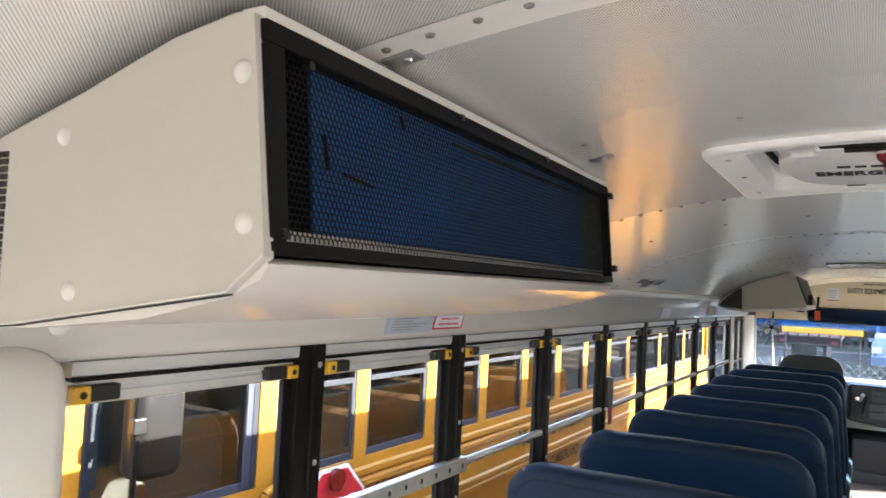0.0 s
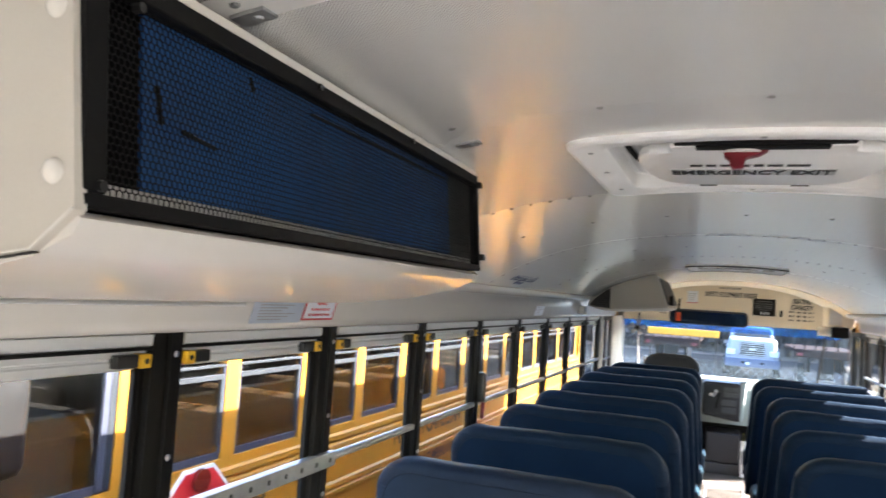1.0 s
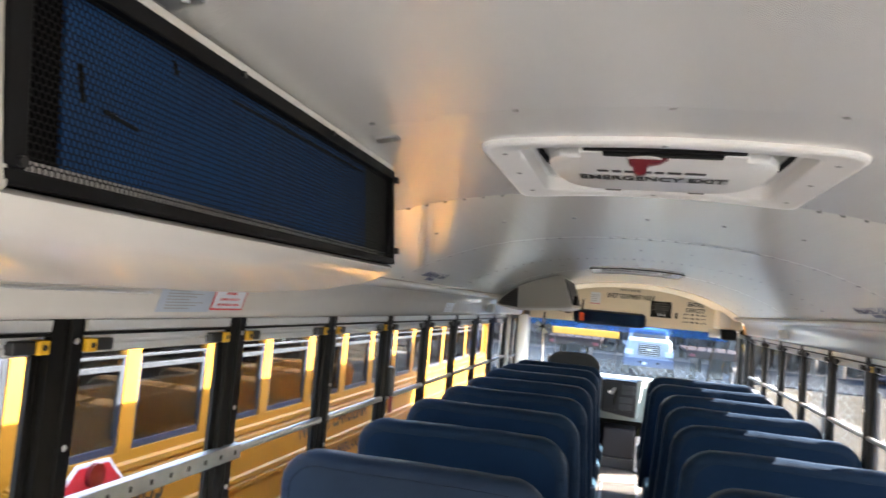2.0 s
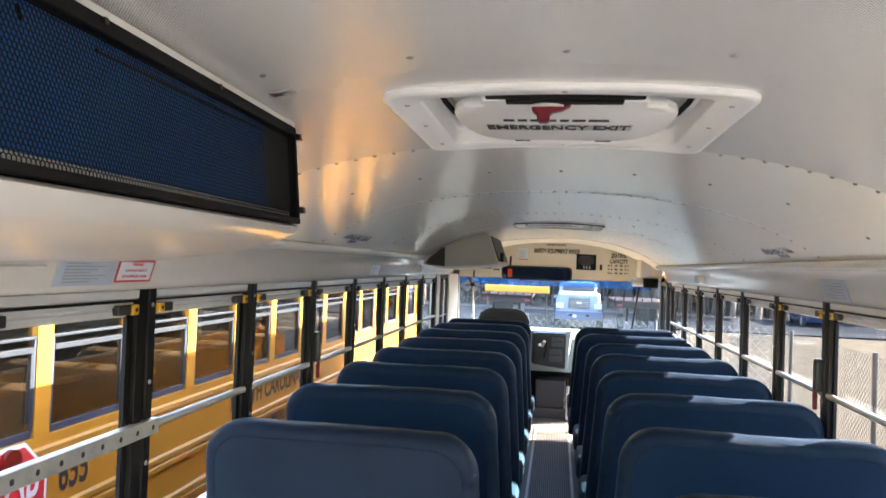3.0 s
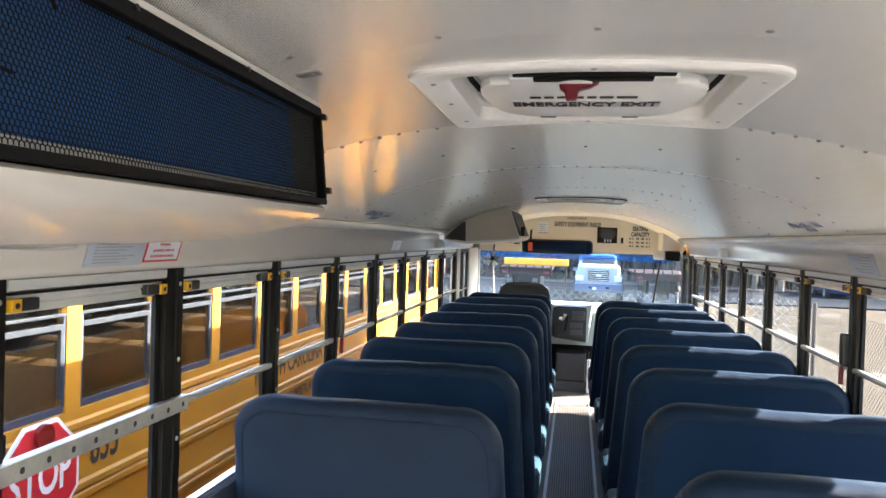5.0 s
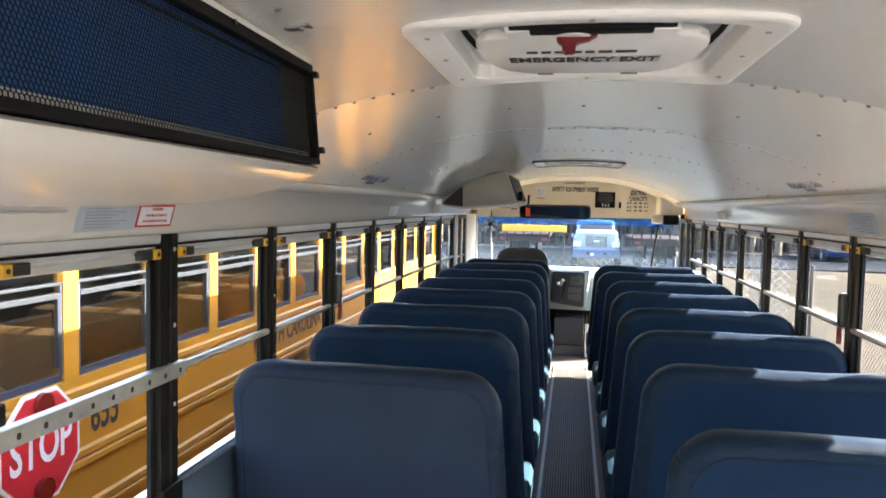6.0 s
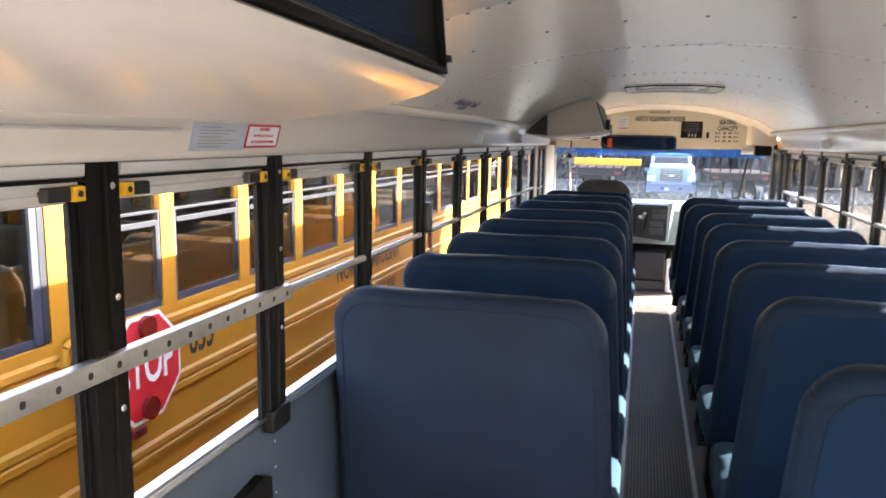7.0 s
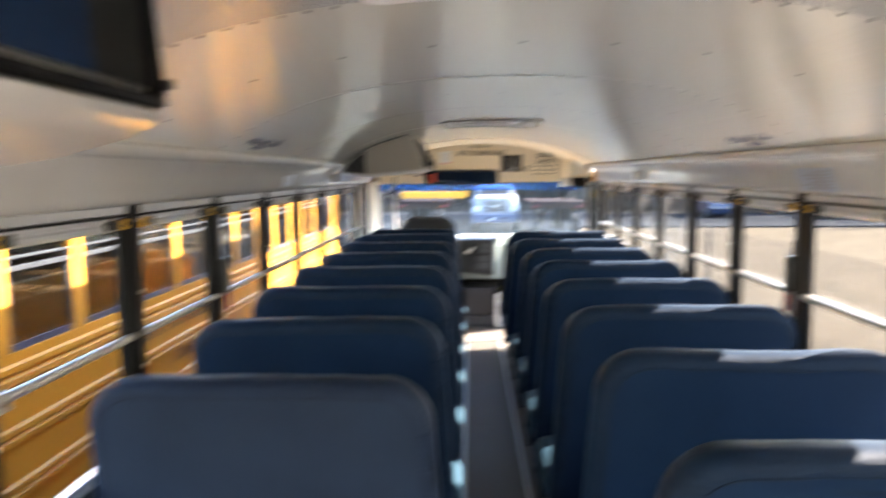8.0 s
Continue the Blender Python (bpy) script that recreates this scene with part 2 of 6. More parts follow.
# ---- mesh helpers ----
def link(name, bm, material, parent=None, smooth=False):
    me = bpy.data.meshes.new(name)
    bmesh.ops.recalc_face_normals(bm, faces=bm.faces)
    bm.to_mesh(me)
    bm.free()
    for f in me.polygons:
        f.use_smooth = smooth
    if smooth:
        me.set_sharp_from_angle(angle=radians(42))
    me.materials.append(material)
    ob = new(name, me)
    if parent:
        ob.parent = parent
    return ob


def part(name, bm, material, parent, label="", smooth=False):
    return tagged(link(name, bm, material, parent, smooth), label)


def thing(name, label, category, at=(0, 0, 0), group=""):
    ob = new(name)
    ob.empty_display_size = 0.1
    ob.location = at
    return tagged(ob, label, category, group)


def structure(name, bm, material, label="", category="", smooth=False):
    return tagged(link(name, bm, material, None, smooth), label, category, kind="structure")


def box(bm, x0, x1, y0, y1, z0, z1, bevel=0.0, seg=2):
    r = bmesh.ops.create_cube(bm, size=1.0)
    vs = r["verts"]
    bmesh.ops.scale(bm, vec=(x1 - x0, y1 - y0, z1 - z0), verts=vs)
    bmesh.ops.translate(bm, vec=((x0 + x1) / 2, (y0 + y1) / 2, (z0 + z1) / 2), verts=vs)
    if bevel:
        es = {e for v in vs for e in v.link_edges}
        bmesh.ops.bevel(bm, geom=list(es), offset=bevel, segments=seg, profile=0.5, affect="EDGES")
    return bm


def boxm(x0, x1, y0, y1, z0, z1, bevel=0.0, seg=2):
    return box(bmesh.new(), x0, x1, y0, y1, z0, z1, bevel, seg)


def rod(bm, a, b, r, seg=10, r2=None):
    a, b = Vector(a), Vector(b)
    d = b - a
    res = bmesh.ops.create_cone(bm, cap_ends=True, segments=seg, radius1=r, radius2=r if r2 is None else r2, depth=d.length)
    m = Matrix.Translation((a + b) / 2) @ d.to_track_quat("Z", "Y").to_matrix().to_4x4()
    bmesh.ops.transform(bm, matrix=m, verts=res["verts"])
    return bm


def rodm(a, b, r, seg=10, r2=None):
    return rod(bmesh.new(), a, b, r, seg, r2)


def prism(pts, y0, y1, axis="y", bm=None):
    """A closed outline in the x-z plane (or y-z for axis x, x-y for axis z), drawn out along the axis."""
    bm = bm or bmesh.new()

    def at(p, d):
        return {"y": (p[0], d, p[1]), "x": (d, p[0], p[1]), "z": (p[0], p[1], d)}[axis]

    a, b = [bm.verts.new(at(p, y0)) for p in pts], [bm.verts.new(at(p, y1)) for p in pts]
    bm.faces.new(a), bm.faces.new(b[::-1])
    n = len(pts)
    for i in range(n):
        bm.faces.new((a[i], a[(i + 1) % n], b[(i + 1) % n], b[i]))
    return bm


def rounded(w0, w1, h0, h1, r, seg=6, rb=None):
    """Outline of a rectangle with rounded corners: top radius r, bottom radius rb."""
    rb = r if rb is None else rb
    out = []
    for cx, cz, a0, q in ((w1 - r, h1 - r, 0, r), (w0 + r, h1 - r, 90, r), (w0 + rb, h0 + rb, 180, rb), (w1 - rb, h0 + rb, 270, rb)):
        for i in range(seg + 1):
            a = radians(a0 + 90 * i / seg)
            out.append((cx + q * math.cos(a), cz + q * math.sin(a)))
    return out


def ring_sub(w0, w1, h0, h1, r, seg=5, n=8, rb=None):
    """As rounded(), with n points more along each straight side."""
    base, out = rounded(w0, w1, h0, h1, r, seg, rb), []
    for i, a in enumerate(base):
        b = base[(i + 1) % len(base)]
        out.append(a)
        if math.hypot(b[0] - a[0], b[1] - a[1]) > 0.1:
            out += [(a[0] + (b[0] - a[0]) * k / (n + 1), a[1] + (b[1] - a[1]) * k / (n + 1)) for k in range(1, n + 1)]
    return out


def tube(pts, r, seg=6):
    """One bent round cord along a line of points."""
    pts, rings = [Vector(p) for p in pts], []
    up = Vector((0, 1, 0))
    for i, p in enumerate(pts):
        d = (pts[min(i + 1, len(pts) - 1)] - pts[max(i - 1, 0)]).normalized()
        u = d.cross(up).normalized()
        v = u.cross(d)
        rings.append([p + (u * math.cos(2 * math.pi * k / seg) + v * math.sin(2 * math.pi * k / seg)) * r for k in range(seg)])
    return loft(rings)


def loft(rings, bm=None, cap=True):
    """Joins rings of equally many 3D points into a skin."""
    bm = bm or bmesh.new()
    vs = [[bm.verts.new(p) for p in ring] for ring in rings]
    n = len(vs[0])
    for a, b in zip(vs, vs[1:]):
        for i in range(n):
            bm.faces.new((a[i], a[(i + 1) % n], b[(i + 1) % n], b[i]))
    if cap:
        bm.faces.new(vs[0]), bm.faces.new(vs[-1][::-1])
    return bm


def dome(bm, c, r, axis, flat=0.5, seg=8):
    """A low button head at c, that faces along axis."""
    res = bmesh.ops.create_uvsphere(bm, u_segments=seg, v_segments=max(4, seg // 2), radius=r)
    m = Matrix.Translation(c) @ Vector(axis).to_track_quat("Z", "Y").to_matrix().to_4x4() @ Matrix.Diagonal((1, 1, flat, 1))
    bmesh.ops.transform(bm, matrix=m, verts=res["verts"])
    return bm


def words(name, text, size, m, material, parent, label="", align="CENTER", width=1.0, thick=0.0006, bold=0.012):
    cu = bpy.data.curves.new(name, "FONT")
    cu.body, cu.size, cu.align_x, cu.align_y, cu.extrude = text, size, align, "CENTER", thick
    cu.resolution_u, cu.offset = 3, size * bold
    tmp = bpy.data.objects.new(name, cu)
    scene.collection.objects.link(tmp)
    bpy.context.view_layer.update()
    me = bpy.data.meshes.new_from_object(tmp.evaluated_get(bpy.context.evaluated_depsgraph_get()))
    bpy.data.objects.remove(tmp)
    me.transform(m @ Matrix.Diagonal((width, 1, 1, 1)))
    me.materials.clear()
    me.materials.append(material)
    ob = new(name, me)
    ob.parent = parent
    return tagged(ob, label)


# ---- the coach body: sizes ----
XL, XR = -1.13, 1.13          # inner faces of the window pillars
P0, PITCH = 1.19, 0.70        # first pillar behind the camera's view, window pitch
Y_BACK, Y_FRONT = -0.62, 8.45
Z_SILL, Z_HEAD = 0.835, 1.565


def arch(x):
    return 1.972 - 0.145 * x * x - 0.1 * x ** 4


PILLARS = [P0 + PITCH * k for k in range(-3, 10)]
PILLARS[2], PILLARS[3] = 0.62, 1.23


def make_shell():
    # floor
    structure("floor", boxm(-1.20, 1.20, Y_BACK, Y_FRONT + 0.42, -0.06, 0.0), RUBBER, "dark rubber floor covering worn in the aisle", "floor")
    bm = bmesh.new()
    n = 20
    for i in range(n):
        x = -0.149 + 0.298 * i / (n - 1)
        box(bm, x - 0.0046, x + 0.0046, Y_BACK, 7.5, 0.0015, 0.0075)
    structure("aisle_runner", bm, RUBBER, "black ribbed rubber runner down the aisle", "floor mat")
    # darker than the ribs: shade of the grooves put into the base's colour
    structure("aisle_mat_base", boxm(-0.156, 0.156, Y_BACK, 7.5, 0.0004, 0.0016), RUBBER_GROOVE, "aisle runner base, darkened to paint the shade between the ribs", "floor mat")
    for s in (-1, 1):
        structure("floor_trim", boxm(s * 0.167 - 0.010, s * 0.167 + 0.010, Y_BACK, 7.72, 0.0, 0.007, 0.002), ALU_DULL, "scuffed metal trim strip beside the aisle runner", "trim")
    # lower walls and sills
    for s, nm in ((-1, "wall_left"), (1, "wall_right")):
        prof = [(s * 1.145, 0.0), (s * 1.145, Z_SILL - 0.012), (s * 1.183, Z_SILL - 0.012), (s * 1.183, 0.0)]
        structure(nm, prism(prof, Y_BACK, 7.5 if s > 0 else 8.7), WALLBLUE, "blue-grey painted side panel below the windows", "wall")
        prof = [(s * 1.135, Z_SILL - 0.012), (s * 1.13, Z_SILL - 0.004), (s * 1.137, Z_SILL + 0.004), (s * 1.183, Z_SILL + 0.006), (s * 1.183, Z_SILL - 0.012)]
        structure("window_ledge", prism(prof, Y_BACK, 7.5), ALU, "bright aluminium ledge under the windows", "trim")
        structure("outer_skin", prism([(s * 1.1835, -0.55), (s * 1.1835, Z_SILL - 0.004), (s * 1.2, Z_SILL - 0.008), (s * 1.2, -0.55)], Y_BACK, 8.6 if s < 0 else 7.5), YELLOW, "yellow painted outer body side", "bus side")
        for z in (0.70, 0.40, 0.10, -0.2):
            structure("rub_rail", prism([(s * 1.2, z - 0.03), (s * 1.218, z - 0.016), (s * 1.218, z + 0.016), (s * 1.2, z + 0.03)], Y_BACK, 8.6 if s < 0 else 7.5), YELLOW, "ribbed yellow rub rail on the outer side", "trim")
        structure("upper_skin", boxm(*sorted((s * 1.185, s * 1.212)), Y_BACK, 8.6, 1.52, 1.66), YELLOW, "yellow outer panel above the windows", "bus side")
    # header panels between windows and ceiling
    for s, nm in ((-1, "header_left"), (1, "header_right")):
        prof = [(1.135, 1.562), (1.114, 1.566), (1.100, 1.576), (1.092, 1.592), (1.082, 1.635), (1.066, 1.665), (1.038, 1.690), (1.012, 1.706), (1.004, 1.716), (0.992, 1.720), (0.99, 1.728), (1.02, 1.732), (1.06, 1.74), (1.215, 1.70), (1.215, 1.562)]
        lip = [(1.010, 1.694), (0.996, 1.697), (0.984, 1.706), (0.978, 1.718), (0.980, 1.728), (0.990, 1.733), (1.02, 1.735), (1.03, 1.70)]
        structure("header_moulding", prism([(s * x, z) for x, z in lip], 1.42 if s < 0 else Y_BACK, 7.62), CREAM, "rolled cream moulding between header panel and ceiling", "trim", smooth=True)
        structure(nm, prism([(s * x, z) for x, z in prof], Y_BACK, 7.62), CREAM, "cream painted header panel above the windows", "wall panel", smooth=True)
    # ceiling sheet
    bm = bmesh.new()
    uvl = bm.loops.layers.uv.new("sheet")
    nx = 48
    xs = [-1.03 + 2.06 * i / nx for i in range(nx + 1)]
    arc = [0.0]
    for a, b in zip(xs, xs[1:]):
        arc.append(arc[-1] + math.hypot(b - a, arch(b) - arch(a)))
    ys = [Y_BACK] + [0.548] + [1.83 + 1.125 * k for k in range(7)]
    ys = [y for y in ys if y < Y_FRONT] + [Y_FRONT]

    def quad(ps, uvs, plain):
        f = bm.faces.new([bm.verts.new(p) for p in ps])
        f.material_index = plain
        for l, q in zip(f.loops, uvs):
            l[uvl].uv = q

    hx, hy0, hy1 = 0.26, 1.295, 1.785
    for j, (y0, y1) in enumerate(zip(ys, ys[1:])):
        lap = 0.0016 * (j % 2)
        strip = y0 + 0.05
        cuts = sorted({y0, y1, strip, *[c for c in (hy0, hy1) if y0 < c < y1]})
        for ya, yb in zip(cuts, cuts[1:]):
            for i in range(nx):
                xm = (xs[i] + xs[i + 1]) / 2
                if abs(xm) < hx and hy0 <= (ya + yb) / 2 <= hy1:
                    continue
                yl = ya - 0.006 if ya == y0 else ya
                ps = [(xs[i], yl, arch(xs[i]) - lap), (xs[i + 1], yl, arch(xs[i + 1]) - lap), (xs[i + 1], yb, arch(xs[i + 1]) - lap), (xs[i], yb, arch(xs[i]) - lap)]
                quad(ps, [(arc[i], ya), (arc[i + 1], ya), (arc[i + 1], yb), (arc[i], yb)], 1 if j > 1 else 2 if j > 0 and yb <= strip + 0.001 else 0)
    bmesh.ops.remove_doubles(bm, verts=bm.verts, dist=0.0003)
    for f in bm.faces:
        f.smooth = True
    ob = structure("ceiling", bm, CEIL, "perforated bare aluminium ceiling sheets, arched", "ceiling", smooth=True)
    ob.data.materials.append(CEIL_PLAIN)
    ob.data.materials.append(CEIL_STRIP)
    # outer roof
    prof = [(x * 1.17, arch(x) + 0.055 - 0.03 * abs(x)) for x in xs]
    bm2 = bmesh.new()
    for y0, y1 in ((Y_BACK - 0.02, hy0), (hy0, hy1), (hy1, Y_FRONT + 0.1)):
        for a, b in zip(prof, prof[1:]):
            if y0 == hy0 and abs((a[0] + b[0]) / 2) < hx * 1.17:
                continue
            bm2.faces.new([bm2.verts.new(p) for p in ((a[0], y0, a[1]), (b[0], y0, b[1]), (b[0], y1, b[1]), (a[0], y1, a[1]))])
    for s in (-1, 1):
        a, b = prof[0 if s < 0 else -1], (s * 1.215, 1.565)
        bm2.faces.new([bm2.verts.new(p) for p in ((a[0], Y_BACK, a[1]), (b[0], Y_BACK, b[1]), (b[0], Y_FRONT, b[1]), (a[0], Y_FRONT, a[1]))])
    structure("roof", bm2, WHITE, "white painted outer roof skin", "roof")
    # rivets along the joints and between them
    bm = bmesh.new()
    for y in ys[1:-1]:
        for i in range(40):
            x = -0.97 + 1.94 * i / 39
            if abs(x) < 0.34 and 1.25 < y < 1.93:
                continue
            nrm = Vector((-(0.29 * x + 0.4 * x ** 3), 0, -1)).normalized()
            dome(bm, Vector((x, y + 0.013, arch(x) - 0.002)), 0.0055, nrm, 0.55, 6)
    for j, y in enumerate(ys[1:-1]):
        for i in range(9):
            x = -0.9 + 1.8 * i / 8
            if abs(x) < 0.34 and 1.25 < y + 0.5 < 1.93:
                continue
            nrm = Vector((-(0.29 * x + 0.4 * x ** 3), 0, -1)).normalized()
            dome(bm, Vector((x, y + 0.52, arch(x) - 0.001)), 0.0065, nrm, 0.55, 6)
    tagged(link("rivet", bm, RIVET, None, True), "small domed rivets in the ceiling sheets", "rivets", kind="stuff")
    # rear wall behind the camera
    yb0, yb1 = Y_BACK - 0.06, Y_BACK
    holes = ((-1.02, -0.46), (-0.33, 0.33), (0.46, 1.02))
    xs_ = [-1.215] + [v for h in holes for v in h] + [1.215]
    bm = boxm(-1.215, -0.33, yb0, yb1, 0.0, 0.62)
    box(bm, 0.33, 1.215, yb0, yb1, 0.0, 0.62)
    box(bm, -0.33, 0.33, yb0, yb1, 0.0, 0.20)
    box(bm, -0.33, 0.33, yb0, yb1, 0.90, 0.95)
    box(bm, -1.215, 1.215, yb0, yb1, 1.70, 1.99)
    for a, b in zip(xs_[::2], xs_[1::2]):
        box(bm, a, b, yb0, yb1, 0.62, 1.70)
    structure("wall_rear", bm, CREAM_PANEL, "cream rear end wall of the bus with glazed openings", "wall")
    for k, (a, b) in enumerate(holes):
        w = tagged(thing(f"rear_window_{k + 1}", "rear window glass in the end wall", "window", ((a + b) / 2, Y_BACK - 0.03, 0.95)), kind="structure")
        g = part("pane", boxm((a - b) / 2, (b - a) / 2, -0.003, 0.003, 0.0 if k == 1 else -0.33, 0.75), GLASS, w, "clear rear glass")
        g.visible_shadow = False
        if k == 1:
            g = part("lower_pane", boxm((a - b) / 2, (b - a) / 2, -0.003, 0.003, -0.75, -0.05), GLASS, w, "clear lower door glass")
            g.visible_shadow = False


make_shell()


# ---- windows and pillars ----
def make_pillar(s, y, name="window_pillar"):
    """Black pillar: two channels with a groove between, and screws."""
    x = s * 1.13
    t = thing(name, "black window pillar with a grooved face and screws", "window pillar", (x, y, Z_SILL), "window pillars")
    h = Z_HEAD - Z_SILL
    prof = []
    for px, py in ((0.0, -0.032), (-0.012, -0.029), (-0.014, 0.004), (-0.006, 0.007), (-0.006, 0.021), (-0.014, 0.024), (-0.012, 0.059), (0.0, 0.062), (0.008, 0.062), (0.008, -0.032)):
        prof.append((s * px, py))
    bm = prism(prof, -0.03, h, "z")
    part("channel", bm, BLACK if s < 0 else BROWNALU, t)
    part("sash_channel", boxm(*sorted((s * 0.002, s * 0.012)), -0.060, -0.0325, 0.0, h - 0.04, 0.001), BLACK, t)
    for y_ in (-0.0605, -0.046):
        part("channel_lip", boxm(*sorted((-s * 0.001, s * 0.004)), y_, y_ + 0.002, 0.0, h - 0.04), MESHBLACK, t)
    if s < 0:
        for dz in (-0.10, -0.18, -0.26, -0.34):
            part("rivet", dome(bmesh.new(), Vector((-0.015, 0.04, dz)), 0.005, (-s, 0, 0), 0.5, 6), ALU, t, "small rivet in the wall panel")
    for dz in (0.0, 0.245, 0.47, 0.685):
        part("screw", dome(bmesh.new(), Vector((-s * 0.013, 0.04, dz)), 0.0075, (-s, 0, 0), 0.5, 8), ALU, t, "bright screw head")
    part("foot_cap", boxm(*sorted((-s * 0.024, s * 0.01)), -0.036, 0.068, -0.045, 0.02, 0.005), BLACK, t)
    return t


for s in (-1, 1):
    first = None
    for y in PILLARS[3:-1] if s < 0 else PILLARS[2:]:
        if first is None:
            first = make_pillar(s, y)
        else:
            copy_thing(first, Matrix.Translation((s * 1.13, y, Z_SILL)))


def make_window(s, y0, y1, num, perf=False, exit_handle=False, bright=True):
    """One window bay: aluminium head, black slide, lowered sash rail with catches, panes and a guard tube."""
    t = tagged(thing(f"window_{num}", "side window with aluminium head, sliding sash and yellow catches", "window", (s * 1.142, (y0 + y1) / 2 + 0.015, Z_SILL)), kind="structure")
    L = (y1 - y0) / 2 - 0.047
    head = prism([(-s * 0.02, 0.703), (-s * 0.026, 0.706), (-s * 0.028, 0.728), (s * 0.03, 0.73), (s * 0.03, 0.703)], -L, L)
    part("window_head", head, BRUSHED, t, "brushed aluminium head strip")
    part("slide", boxm(*sorted((-s * 0.03, s * 0.03)), -L, L, 0.697, 0.703, 0.001), BLACK, t)
    rail = prism([(-s * 0.010, 0.697), (-s * 0.010, 0.684), (-s * 0.004, 0.681), (-s * 0.004, 0.677), (-s * 0.008, 0.674), (-s * 0.008, 0.660), (0.0, 0.656), (s * 0.018, 0.656), (s * 0.018, 0.697)], -L, L)
    part("sash_rail", rail, BRUSHED, t)
    for e in (-1, 1):
        part("catch", boxm(*sorted((-s * 0.032, -s * 0.006)), *sorted((e * (L - 0.004), e * (L - 0.032))), 0.662, 0.690, 0.003), LATCH_Y if bright else BROWNALU, t, "yellow window catch" if bright else "dark window catch")
        part("catch_bar", boxm(*sorted((-s * 0.026, -s * 0.004)), *sorted((e * (L - 0.032), e * (L - 0.088))), 0.663, 0.689, 0.003), BLACK_GLOSS, t)
        part("catch_hole", rodm((-s * 0.0335, e * (L - 0.018), 0.676), (-s * 0.03, e * (L - 0.018), 0.676), 0.006, 10), INK, t)
        part("sash_side", boxm(*sorted((0.0, s * 0.008)), *sorted((e * (L + 0.008), e * (L + 0.002))), 0.0, 0.672, 0.002), BROWNALU, t)
    part("sash_bottom", boxm(*sorted((0.0, s * 0.02)), -L, L, 0.0, 0.014, 0.002), ALU, t)
    g = part("pane", boxm(*sorted((s * 0.008, s * 0.012)), -L - 0.002, L + 0.002, 0.014, 0.658), GLASS, t, "clear window glass")
    g.visible_shadow = False
    if not perf:
        part("guard_tube", rodm((-s * 0.02, -L - 0.012, 0.345), (-s * 0.02, L + 0.012, 0.345), 0.0125, 12), SATIN, t, "round aluminium guard tube", True)
    if exit_handle:
        part("handle_base", boxm(*sorted((-s * 0.055, -s * 0.0)), -L - 0.03, -L + 0.015, 0.35, 0.49, 0.012), BLACK_GLOSS, t, "black emergency release handle")
        part("handle_tip", boxm(*sorted((-s * 0.058, -s * 0.04)), -L - 0.018, -L - 0.004, 0.275, 0.352, 0.004), RED, t, "red release lever")
    return t


num = 0
for s in (-1, 1):
    ys = PILLARS[:-1] if s < 0 else PILLARS[1:]
    for a, b in zip(ys, ys[1:]):
        if s < 0 and b < 0.5:
            continue
        num += 1
        mid = (a + b) / 2
        make_window(s, a, b, num, perf=(s < 0 and b < 2.0 and a > -0.5), exit_handle=abs(mid - (P0 + 3.5 * PITCH)) < 0.1, bright=mid < (3.4 if s < 0 else 3.9))


for s in (-1, 1):
    structure("rear_quarter_panel", boxm(*sorted((s * 1.13, s * 1.183)), Y_BACK, -0.26, Z_SILL, Z_HEAD, 0.004), CREAM_PANEL, "cream panel beside the rear end wall", "wall panel")


def make_guard_bar():
    y0, y1, z, x = 0.45, 1.962, 1.18, -1.105
    t = thing("guard_bar", "perforated galvanised steel bar across two window bays", "guard bar", (x, (y0 + y1) / 2, z))
    h = (y1 - y0) / 2
    part("bar", boxm(0.0, 0.005, -h, h, -0.021, 0.021, 0.0015), ALU_DULL, t)
    part("flange", boxm(-0.022, 0.0, -h, h, 0.016, 0.021, 0.001), ALU_DULL, t)
    n = 20
    for k in range(n):
        yy = -h + 0.03 + (2 * h - 0.06) * k / (n - 1)
        part("slot", prism(rounded(yy - 0.006, yy + 0.006, -0.008, 0.006, 0.0045, 3), 0.004, 0.0056, "x"), INK, t)


make_guard_bar()


def make_rear_post():
    """Moulded cream corner post beside the rear-most window."""
    t = thing("corner_post", "moulded cream plastic corner post beside the window", "corner post", (-1.10, 0.495, 0.018))
    ring = []
    for z, w, d in ((-0.018, 0.15, 0.11), (1.40, 0.15, 0.11), (1.515, 0.149, 0.108), (1.548, 0.142, 0.10), (1.566, 0.125, 0.085), (1.576, 0.098, 0.06), (1.58, 0.05, 0.03)):
        ring.append([(x - 0.05, y, z) for x, y in rounded(-d, d, -w, w, min(d, w) * 0.3, 4)])
    part("post_cover", loft(ring), CREAM, t, smooth=True)


make_rear_post()


# ---- seats ----
SEAT_PITCH = 0.719


